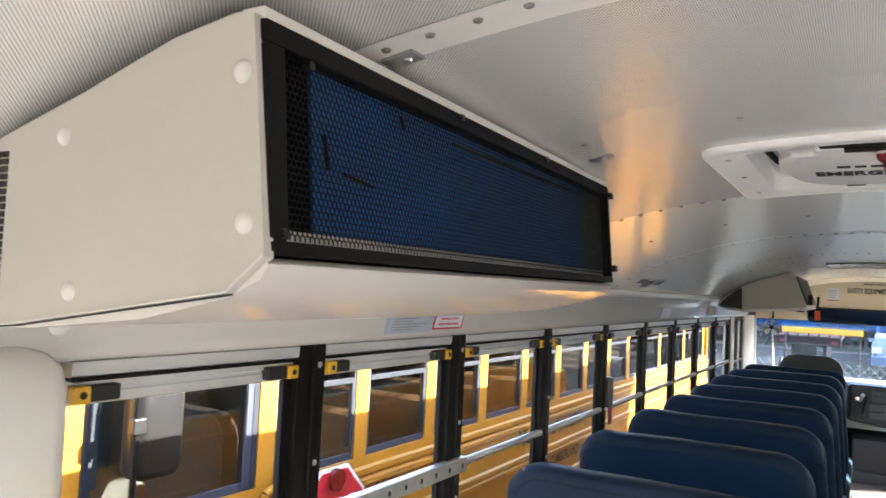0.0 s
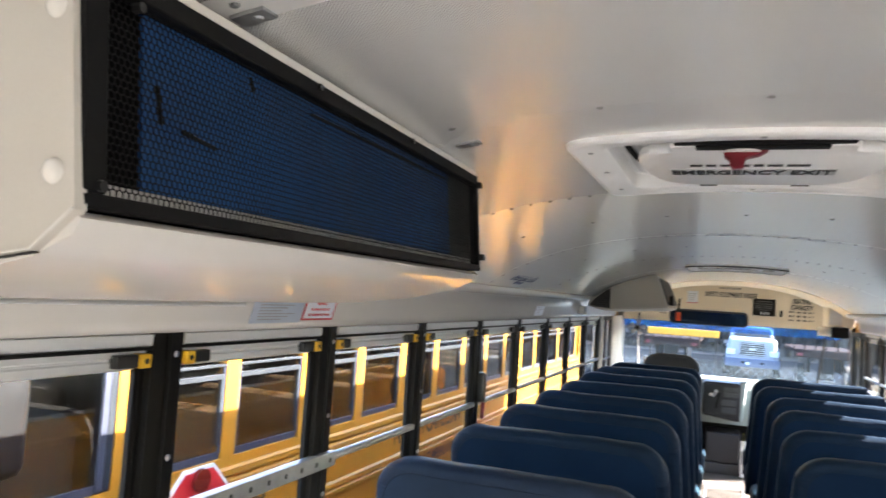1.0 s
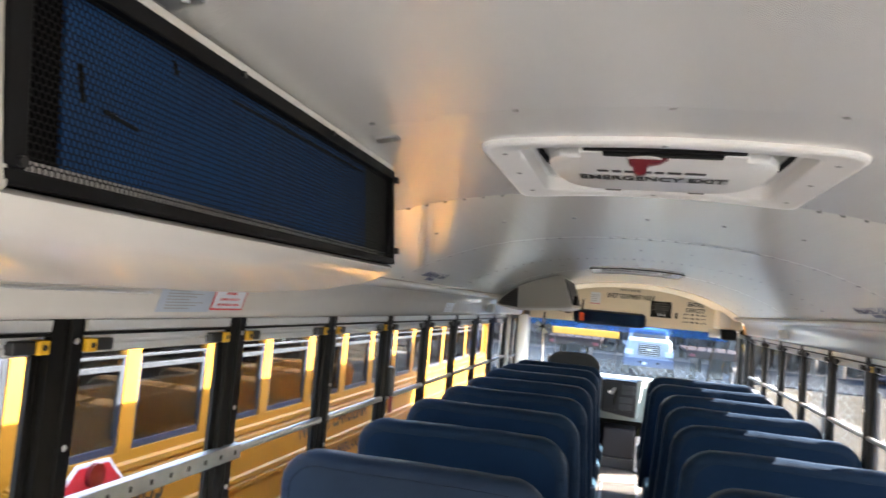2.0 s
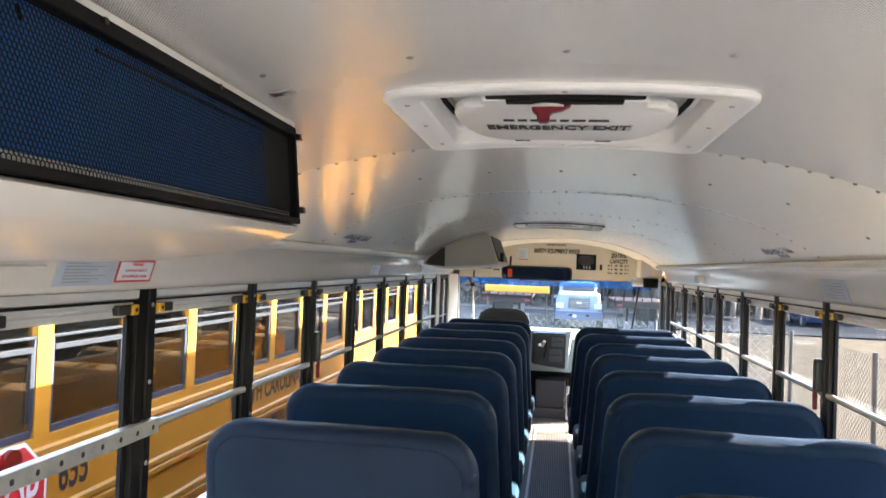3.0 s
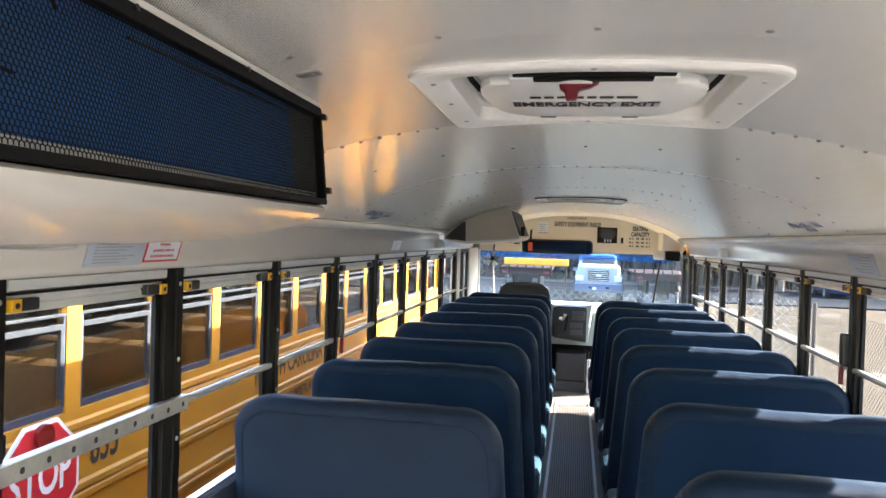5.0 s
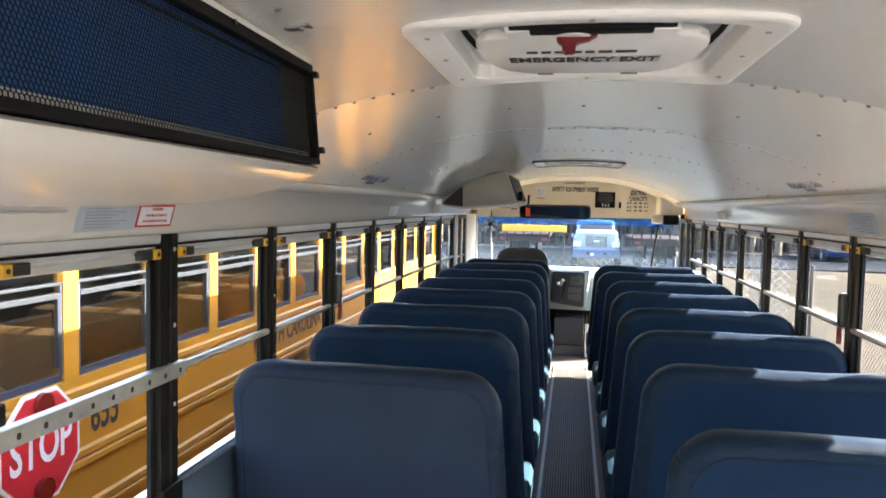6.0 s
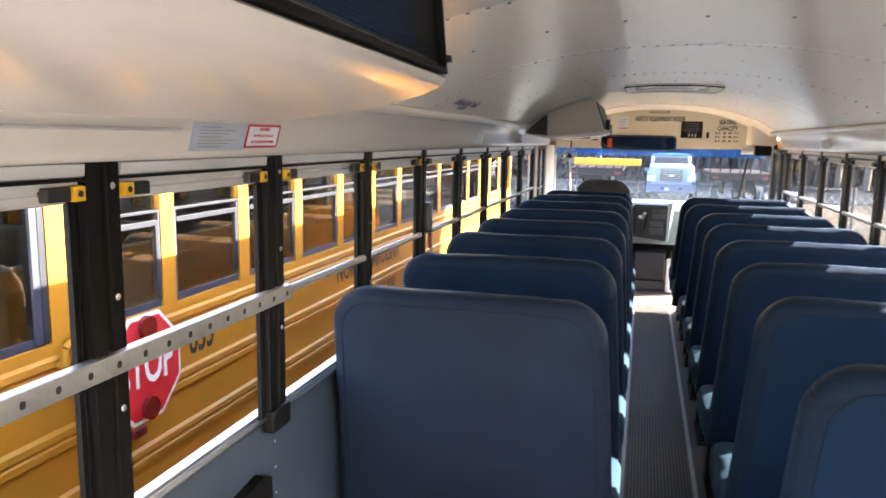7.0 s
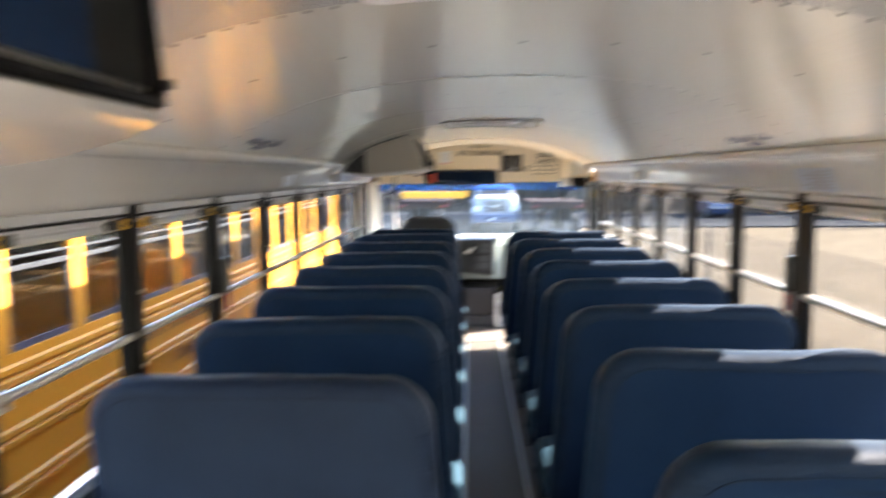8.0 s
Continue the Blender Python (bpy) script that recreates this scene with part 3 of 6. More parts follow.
def make_seat(s, seed, cover, label, wide=0.0):
    """High-backed bench: shell with a rolled border, rear panel, cushion, legs. Origin on the floor under the back's rear face."""
    t = thing("bench_seat", label, "bus seat", (0, 0, 0), "bench seats")
    w0, w1 = (-1.122, -0.230) if s < 0 else (0.232 - wide, 1.115)
    wall, aisle = (w0, w1) if s < 0 else (w1, w0)
    z0, z1 = 0.29, 1.14 if cover is VINYL else 1.132
    off = Vector((seed * 7.3, s * 3.1, 0))

    def lean(z):
        return 0.085 * (1.15 - z) / 0.79

    def flare(x, z):
        """The back widens downwards on its aisle side."""
        return x - s * 0.066 * (1.09 - z) * max(0.0, (x - wall) / (aisle - wall))

    def slack(x, z, k=1.0):
        """Uneven stuffing: the outline rises and sinks a little, most near the upper corners."""
        q = noise.noise(Vector((x * 3.2, z * 3.2, 0)) + off) * 0.007 + noise.noise(Vector((x * 9, z * 7, 5)) + off) * 0.003
        return q * k * min(1.0, max(0.0, (z - 0.6) / 0.4))

    def skin(prof, radius, lower, k=1.0):
        out = []
        for inset, y in prof:
            ring = []
            for x, z in ring_sub(w0 + inset, w1 - inset, z0 + inset, z1 - inset, radius - inset * 0.6, 8, 16, lower):
                d = slack(x, z, k)
                ring.append((flare(x, z), y + lean(z) + d * 0.6, z + d))
            out.append(ring)
        return loft(out)

    prof = [(0.060, 0.004), (0.046, 0.0022), (0.034, 0.0030), (0.022, 0.0075), (0.012, 0.0155), (0.004, 0.028), (0.0, 0.045), (0.0, 0.085), (0.006, 0.102), (0.03, 0.112), (0.06, 0.114)]
    part("backrest", skin(prof, 0.122, 0.02), VINYL_TRIM if cover is VINYL else FADED_TRIM, t, "", True)
    # rear panel, slightly bellied
    bm = bmesh.new()
    n, rings = 10, []
    for i in range(n + 1):
        f = i / n
        ins = 0.044 + f * 0.27
        ring = []
        for x, z in ring_sub(w0 + ins, w1 - ins, z0 + ins, z1 - ins, max(0.012, 0.096 - f * 0.084), 8, 16, 0.012):
            d = slack(x, z)
            dent = noise.noise(Vector((x * 4, z * 5, 9)) + off) * 0.004 * f
            ring.append((flare(x, z), lean(z) + d * 0.6 + dent + 0.0024 - 0.009 * math.sin(f * math.pi / 2), z + d * (1 - f)))
        rings.append(ring)
    part("rear_panel", loft(rings, bm), cover, t, "smooth vinyl rear panel", True)
    ring = ring_sub(w0 + 0.043, w1 - 0.043, z0 + 0.044, z1 - 0.043, 0.0965, 8, 16, 0.012)
    cord = []
    for x, z in ring[-17:] + ring[:-17]:
        if z > 0.45 and (not cord or math.hypot(x - cord[-1][0], z - cord[-1][1]) > 1e-3):
            cord.append((x, z))
    bm = tube([(flare(x, z), lean(z) + slack(x, z) * 0.6 + 0.0022, z + slack(x, z)) for x, z in cord], 0.0014)
    part("piping", bm, PIPING, t, "worn grey welt along the seam", True)
    # cushion
    rings = []
    for inset, z in ((0.03, 0.315), (0.008, 0.325), (0.0, 0.35), (0.0, 0.42), (0.012, 0.45), (0.04, 0.463), (0.08, 0.468)):
        rings.append([(x, y, z + 0.006 * noise.noise(Vector((x * 4, y * 6, 2)) + off)) for x, y in ring_sub((-1.132 if s < 0 else 0.163 - wide * 0.6) + inset, (-0.168 if s < 0 else 1.125) - inset, 0.12 + inset, 0.55 - inset, 0.06, 5, 6)])
    part("cushion", loft(rings), VINYL_CUSHION, t, "padded navy vinyl cushion", True)
    part("cushion_pan", boxm(w0 + 0.03, w1 - 0.03, 0.14, 0.5, 0.295, 0.317, 0.004), BLACK, t)
    ax = s * 0.172
    for y in (0.16, 0.44):
        part("leg", boxm(*sorted((ax - (-s) * 0.05, ax - (-s) * 0.085)), y, y + 0.03, 0.0, 0.30, 0.003), BLACK, t, "black steel leg")
    part("leg_foot", boxm(*sorted((ax - (-s) * 0.04, ax - (-s) * 0.10)), 0.14, 0.50, 0.0, 0.012, 0.003), BLACK, t)
    wx = w0 if s < 0 else w1
    part("wall_bracket", boxm(*sorted((wx + s * 0.0, wx + s * 0.022)), 0.15, 0.5, 0.28, 0.31, 0.003), BLACK, t)
    return t


for s, y0, n in ((-1, 2.25, 7), (1, 1.79, 8)):
    made = []
    for k in range(3):
        if s < 0 and k == 0:
            made.append(make_seat(s, k, VINYL_FADED, "high-backed bench seat in faded grey-blue vinyl"))
        else:
            made.append(make_seat(s, k, VINYL, "high-backed bench seat in navy blue vinyl"))
    for k in range(n):
        m = Matrix.Translation((0, y0 + SEAT_PITCH * k, 0))
        if s > 0 and k == 6:
            # the two front rows reach further into the aisle
            made.append(make_seat(s, 4, VINYL, "high-backed bench seat in navy blue vinyl", 0.045))
            made[3].matrix_basis = m
        elif k > 6:
            copy_thing(made[3], m)
        elif k < 3:
            made[k].matrix_basis = m
        else:
            copy_thing(made[1 + k % 2], m)


_tag = thing("seat_tag", "yellow-green fabric tag hanging at the seat edge", "tag", (0.144, 1.79 + SEAT_PITCH * 7 + 0.10, 0.52))
part("cloth", loft([[(-0.012 + dx, y, z) for y, z in ((0.0, 0.0), (0.05, -0.01), (0.06, 0.10), (0.03, 0.13), (-0.005, 0.11))] for dx in (0.0, 0.004)]), TAG, _tag)


# ---- rear air-conditioning unit ----
def make_ac():
    t = thing("air_conditioner", "cream overhead air-conditioning unit with black mesh grille", "air conditioner", (-0.75, 0.88, 1.56))
    o = Vector((-0.75, 0.88, 1.56))
    y0, y1, xf = 0.385, 1.37, -0.465

    def P(x, y, z):
        return (x - o.x, y - o.y, z - o.z)

    # sloping body behind the grille
    top = [(-0.475 - 0.06 * i, arch(-0.475 - 0.06 * i) - 0.004) for i in range(9)]
    prof = [(xf - 0.012, 1.722), (xf - 0.012, 1.900), *[(x, z - 0.03) for x, z in top], (-0.99, 1.70), (-0.75, 1.68)]
    part("body", prism([(x - o.x, z - o.z) for x, z in prof], y0 + 0.006 - o.y, y1 - o.y), INK_DEEP, t)
    # end panel
    prof = [(-0.439, 1.722), (-0.464, 1.904), (-0.482, 1.907), (-0.551, 1.896), (-0.61, 1.879), (-0.663, 1.863), (-0.73, 1.846), (-0.799, 1.828), (-0.90, 1.795), (-0.975, 1.76), (-0.975, 1.630), (-0.745, 1.653), (-0.474, 1.694)]
    part("end_panel", prism([(x - o.x, z - o.z) for x, z in prof], y0 - 0.006 - o.y, y0 + 0.004 - o.y), CREAM_PANEL, t, "cream powder-coated end panel")
    for x, z in ((-0.690, 1.825), (-0.472, 1.860), (-0.461, 1.747), (-0.667, 1.687)):
        part("bolt_cap", dome(bmesh.new(), Vector(P(x, y0 - 0.006, z)), 0.0092, (0, -1, 0), 0.6, 12), CREAM, t, "cream plastic bolt cap", True)
    # folded lip along the panel's lower edge; a black strip paints the gap's shadow
    low = [(-0.975, 1.630), (-0.745, 1.653), (-0.474, 1.694), (-0.439, 1.722)]
    bm, bm2 = bmesh.new(), bmesh.new()
    for seg, ((xa, za), (xb, zb_)) in enumerate(zip(low, low[1:])):
        prism([(xa - o.x, za - o.z), (xb - o.x, zb_ - o.z), (xb - o.x, zb_ + 0.0016 - o.z), (xa - o.x, za + 0.0016 - o.z)], y0 - 0.0085 - o.y, y0 - 0.0062 - o.y, "y", bm)
        if seg < 2:
            prism([(xa - o.x, za - 0.0016 - o.z), (xb - o.x + 0.0005, zb_ - 0.0016 - o.z), (xb - o.x, zb_ - 0.0005 - o.z), (xa - o.x, za - 0.0005 - o.z)], y0 - 0.004 - o.y, y0 + 0.0 - o.y, "y", bm2)
    part("panel_lip", bm, CREAM, t, "bright folded lip of the end panel")
    part("panel_gap", bm2, INK, t, "black strip painting the shadow in the gap under the end panel")
    bm = bmesh.new()
    for i in range(20):
        for j in range(8):
            x, z = -0.779 - 0.0068 * j, 1.813 - 0.0072 * i
            box(bm, *[v for v in (x - 0.0026 - o.x, x + 0.0026 - o.x, y0 - 0.0072 - o.y, y0 - 0.005 - o.y, z - 0.0028 - o.z, z + 0.0028 - o.z)])
    part("vent_holes", bm, INK, t, "grid of square vent holes")
    # lower moulded duct, a smooth cove down to the window header
    prof = [(xf - 0.002, 1.7215), (xf + 0.004, 1.717), (xf - 0.004, 1.706), (xf - 0.04, 1.690), (-0.60, 1.668), (-0.75, 1.650), (-0.88, 1.643), (-0.97, 1.646), (-1.015, 1.652), (-1.02, 1.66), (-1.0, 1.70), (-0.6, 1.72)]
    rings = []
    for y, k in ((y0 + 0.001, 1.0), (y1 - 0.01, 1.0), (y1 + 0.012, 0.985), (y1 + 0.028, 0.94), (y1 + 0.04, 0.86)):
        ring = []
        for x, z in prof:
            xx = -1.02 + (x + 1.02) * k
            zz = z + (1 - k) * (arch(xx) - 0.012 - z) * 0.55 * (1 if z < 1.70 else 1)
            ring.append(P(xx, y, min(zz, arch(xx) - 0.003)))
        rings.append(ring)
    part("duct", loft(rings), CREAM, t, "smooth cream moulded air duct", True)
    # frame of the grille
    b = 0.018
    x0, x1 = xf - 0.012, xf + 0.006
    zb, zt = 1.724, 1.902
    for nm, (ya, yb, za, zc) in {"frame_bottom": (y0, y1, zb, zb + 0.011), "frame_top": (y0, y1, zt - b, zt), "frame_side": (y0, y0 + 0.022, zb + 0.011, zt - b), "frame_end": (y1 - 0.010, y1, zb + 0.011, zt - b)}.items():
        part(nm, box(bmesh.new(), x0 - o.x, x1 - o.x, ya - o.y, yb - o.y, za - o.z, zc - o.z, 0.002), MESHBLACK, t)
    part("top_trim", boxm(xf - 0.02 - o.x, xf + 0.004 - o.x, y0 - o.y, y1 - o.y, zt - o.z, zt + 0.010 - o.z, 0.002), CREAM, t, "cream edge trim")
    # filter and coil behind the mesh
    part("filter", boxm(xf - 0.0118 - o.x, xf - 0.0085 - o.x, y0 + 0.070 - o.y, y1 - 0.15 - o.y, zb + 0.021 - o.z, zt - 0.020 - o.z), BLUEFILTER, t, "dark blue filter mat behind the mesh")
    part("coil", boxm(xf - 0.0119 - o.x, xf - 0.0095 - o.x, y1 - 0.15 - o.y, y1 - 0.012 - o.y, zb + 0.021 - o.z, zt - 0.020 - o.z), COIL, t, "dull grey cooling coil behind the mesh")
    part("filter_ledge", boxm(xf - 0.0119 - o.x, xf - 0.006 - o.x, y0 + 0.03 - o.y, y1 - 0.03 - o.y, zb + 0.011 - o.z, zb + 0.020 - o.z), ALU, t, "bright metal ledge behind the mesh")
    bm = bmesh.new()
    for (ya, za), (yb, zc) in (((0.50, 1.800), (0.545, 1.795)), ((0.47, 1.83), (0.475, 1.80)), ((0.60, 1.875), (0.605, 1.862)), ((0.72, 1.868), (1.2, 1.872))):
        rod(bm, P(xf - 0.007, ya, za), P(xf - 0.007, yb, zc), 0.0022, 6)
    part("filter_strap", bm, BLACK, t)
    # hexagonal mesh: three families of short wires
    bm = bmesh.new()
    a = 0.0036
    pitch = a * math.sqrt(3)
    ny, nz = int((y1 - y0 - 0.030) / pitch), int((zt - zb - 0.028) / (1.5 * a))
    wr = 0.00048
    verts, faces = [], []

    def wire(p, q):
        d = (Vector((q[0] - p[0], q[1] - p[1]))).normalized()
        nrm = Vector((-d.y, d.x)) * wr
        i = len(verts)
        for yy, zz in ((p[0] + nrm.x, p[1] + nrm.y), (p[0] - nrm.x, p[1] - nrm.y), (q[0] - nrm.x, q[1] - nrm.y), (q[0] + nrm.x, q[1] + nrm.y)):
            verts.append(P(xf - 0.001, yy, zz))
            verts.append(P(xf - 0.0017, yy, zz))
        faces.append((i, i + 2, i + 4, i + 6))
        faces.append((i, i + 6, i + 7, i + 1))
        faces.append((i + 2, i + 3, i + 5, i + 4))

    for i in range(ny):
        for j in range(nz):
            cy, cz = y0 + 0.022 + pitch * (i + 0.5 * (j % 2)), zb + 0.011 + 1.5 * a * (j + 0.5)
            pts = [(cy + a * math.cos(radians(60 * k + 30)), cz + a * math.sin(radians(60 * k + 30))) for k in range(4)]
            for k in range(3):
                wire(pts[k], pts[k + 1])
    me = bpy.data.meshes.new("mesh_grille")
    me.from_pydata(verts, [], faces)
    me.materials.append(MESHBLACK)
    g = new("mesh_grille", me)
    g.parent = t
    tagged(g, "black hexagonal wire mesh", kind="stuff")
    for y, z in ((0.435, 1.878), (0.716, 1.897), (1.008, 1.897), (0.40, 1.740)):
        part("knob", rodm(P(xf + 0.002, y, z), P(xf + 0.010, y, z), 0.0042, 8), BLACK_GLOSS, t)
    for z in (1.885, 1.75):
        part("clip", boxm(xf - 0.002 - o.x, xf + 0.014 - o.x, y1 - 0.004 - o.y, y1 + 0.012 - o.y, z - 0.006 - o.z, z + 0.006 - o.z, 0.002), BLACK_GLOSS, t)
    # the face leans back at the top and runs slightly out of line with the wall
    for c in t.children:
        if c.name.split(".")[0] in ("end_panel", "bolt_cap", "vent_holes", "panel_lip", "panel_gap"):
            continue
        for v in c.data.vertices:
            x, y, z = v.co.x + o.x, v.co.y + o.y, v.co.z + o.z
            k = min(1.0, max(0.0, (x + 0.98) / 0.45))
            v.co.x += k * (0.020 - 0.0520 * (y - 0.385) - 0.10 * (z - 1.722))
            v.co.z += k * (0.006 + 0.039 * (z - 1.722)) * (y - 0.385) / 0.985


make_ac()


# ---- roof hatch ----
def make_hatch(y0, y1, w, main=True):
    yc = (y0 + y1) / 2
    t = thing("roof_hatch", "white plastic emergency roof hatch with red release handle" if main else "white plastic emergency roof hatch with black hinge bar", "roof hatch", (0, yc, 1.95))
    zc = 1.95
    L = (y1 - y0) / 2
    # outer flange that follows the arch, then walls of the well
    rings = []
    for k, (ix, dz) in enumerate(((0.0, 0.002), (0.001, -0.009), (0.005, -0.012), (0.014, -0.0125), (0.017, -0.010), (0.056, -0.010), (0.064, -0.004), (0.066, 0.018), (0.074, 0.020), (0.080, 0.055))):
        ring = []
        for x, y in ring_sub(-w + ix, w - ix, -L + ix * 0.9, L - ix * 0.9, 0.045 - ix * 0.2, 4, 12):
            z = (arch(x) if ix < 0.066 else arch(0)) - zc + dz
            ring.append((x, y, z))
        rings.append(ring)
    part("frame", loft(rings, cap=False), HATCH_W, t, "white moulded hatch frame", True)
    lid = []
    for ix, dz in ((0.055, 0.054), (0.10, 0.050), (0.13, 0.047), (0.2, 0.045)):
        lid.append([(x, y, arch(0) - zc + dz) for x, y in rounded(-w + ix, w - ix, -L + ix, L - ix, 0.06, 5)])
    part("lid", loft(lid, cap=True), HATCH_W, t, "white hatch lid", False)
    zb = arch(0) - zc - 0.006
    # hanging inner cover, bellied at the sides and drawn in towards the front
    half = [(0.122, 0.228), (0.150, 0.215), (0.176, 0.190), (0.196, 0.150), (0.208, 0.095), (0.216, 0.03), (0.219, -0.03), (0.216, -0.085), (0.206, -0.125), (0.190, -0.148), (0.158, -0.150), (0.150, -0.158), (0.150, -0.205)]
    cov = half + [(-x, y) for x, y in half[::-1]]
    rings = []
    for k, z in ((0.985, zb), (1.0, zb + 0.003), (1.0, zb + 0.014), (0.96, zb + 0.022)):
        rings.append([(x * k, y * k, z) for x, y in cov])
    part("inner_cover", loft(rings), HATCH_W, t, "white inner cover with instruction label", True)
    dark = MESHBLACK if main else BROWNALU
    part("hinge_bar", boxm(-0.142, 0.142, -L + 0.070, -L + 0.088, zb + 0.001, zb + 0.016, 0.002), dark, t, "black hinge bar")
    part("hinge_plate", boxm(-0.106, 0.106, -L + 0.088, -L + 0.112, zb - 0.003, zb + 0.012, 0.002), dark, t)
    for e in (-1, 1):
        bm = bmesh.new()
        arcp = [(e * 0.238, -0.155, zb + 0.030), (e * 0.232, -0.10, zb + 0.020), (e * 0.222, -0.045, zb + 0.012), (e * 0.207, 0.0, zb + 0.008)]
        for p, q in zip(arcp, arcp[1:]):
            rod(bm, p, q, 0.0055, 8)
        part("strap", bm, dark, t, "black retaining strap", True)
        for y in (-0.21, -0.02, 0.2):
            x = e * (w - 0.036)
            part("frame_screw", dome(bmesh.new(), Vector((x, y, arch(x) - zc - 0.010)), 0.006, (0, 0, -1), 0.4, 8), ALU_DULL, t, "flat screw head")
        part("cover_clip", boxm(*sorted((e * 0.075, e * 0.112)), 0.222, 0.236, zb - 0.001, zb + 0.008, 0.002), dark, t)
    for y in (-L + 0.032, L - 0.032):
        part("frame_screw", dome(bmesh.new(), Vector((0.0, y, arch(0) - zc - 0.010)), 0.006, (0, 0, -1), 0.4, 8), ALU_DULL, t, "flat screw head")
    if not main:
        # dark line along the outer edge of the frame
        ring = ring_sub(-w + 0.004, w - 0.004, -L + 0.004, L - 0.004, 0.04, 4, 12)
        bm = bmesh.new()
        for (xa, ya), (xb, yb_) in zip(ring, ring[1:] + ring[:1]):
            rod(bm, (xa, ya, arch(xa) - zc - 0.010), (xb, yb_, arch(xb) - zc - 0.010), 0.005, 6)
        part("gasket", bm, BROWNALU, t, "dark rim round the frame", True)
    if main:
        paddle = [(-0.056, 0.016), (0.014, 0.016), (0.012, 0.002), (-0.002, -0.006), (-0.020, -0.010), (-0.025, -0.014), (-0.026, -0.026), (-0.030, -0.029), (-0.044, -0.029), (-0.048, -0.025), (-0.050, -0.014), (-0.058, -0.008), (-0.061, 0.004)]
        cx, cz = -0.025, -0.004
        rings = [[(cx + (x - cx) * k, -0.17 + dy, zb + cz + (z - cz) * k - 0.004) for x, z in paddle] for dy, k in ((-0.016, 0.86), (-0.012, 1.0), (0.012, 1.0), (0.016, 0.86))]
        part("handle", loft(rings), RED, t, "red twist handle", True)
        part("handle_boss", rodm((-0.03, -0.17, zb + 0.001), (-0.03, -0.17, zb - 0.006), 0.034, 18), HATCH_W, t, "", True)
    m = Matrix.Translation((-0.012, 0.052, zb - 0.0022)) @ pose(0, 0, 0, 180, 0, 0)
    part("text_strip", boxm(-0.162, 0.142, 0.022, 0.082, zb - 0.0015, zb + 0.001), TEXTSTRIP, t, "silvery strip behind the lettering")
    words("lettering", "EMERGENCY EXIT", 0.066, m, INK, t, "black lettering EMERGENCY EXIT", width=0.565, bold=0.02)
    x, rnd = -0.122, random.Random(4)
    while x < 0.085:
        wd = rnd.uniform(0.016, 0.042)
        part("small_print", boxm(x, min(x + wd, 0.095), -0.030, -0.014, zb - 0.0016, zb + 0.001), INK, t, "bar of small dark print")
        x += wd + 0.007
    # the inner fittings fill the well from hinge to front lip
    for c in t.children:
        if c.name.split(".")[0] not in ("frame", "lid", "gasket", "frame_screw"):
            for v in c.data.vertices:
                v.co.y = v.co.y * 0.95 + 0.016
    return t


make_hatch(1.24, 1.835, 0.318)
make_hatch(4.85, 5.42, 0.298, False)


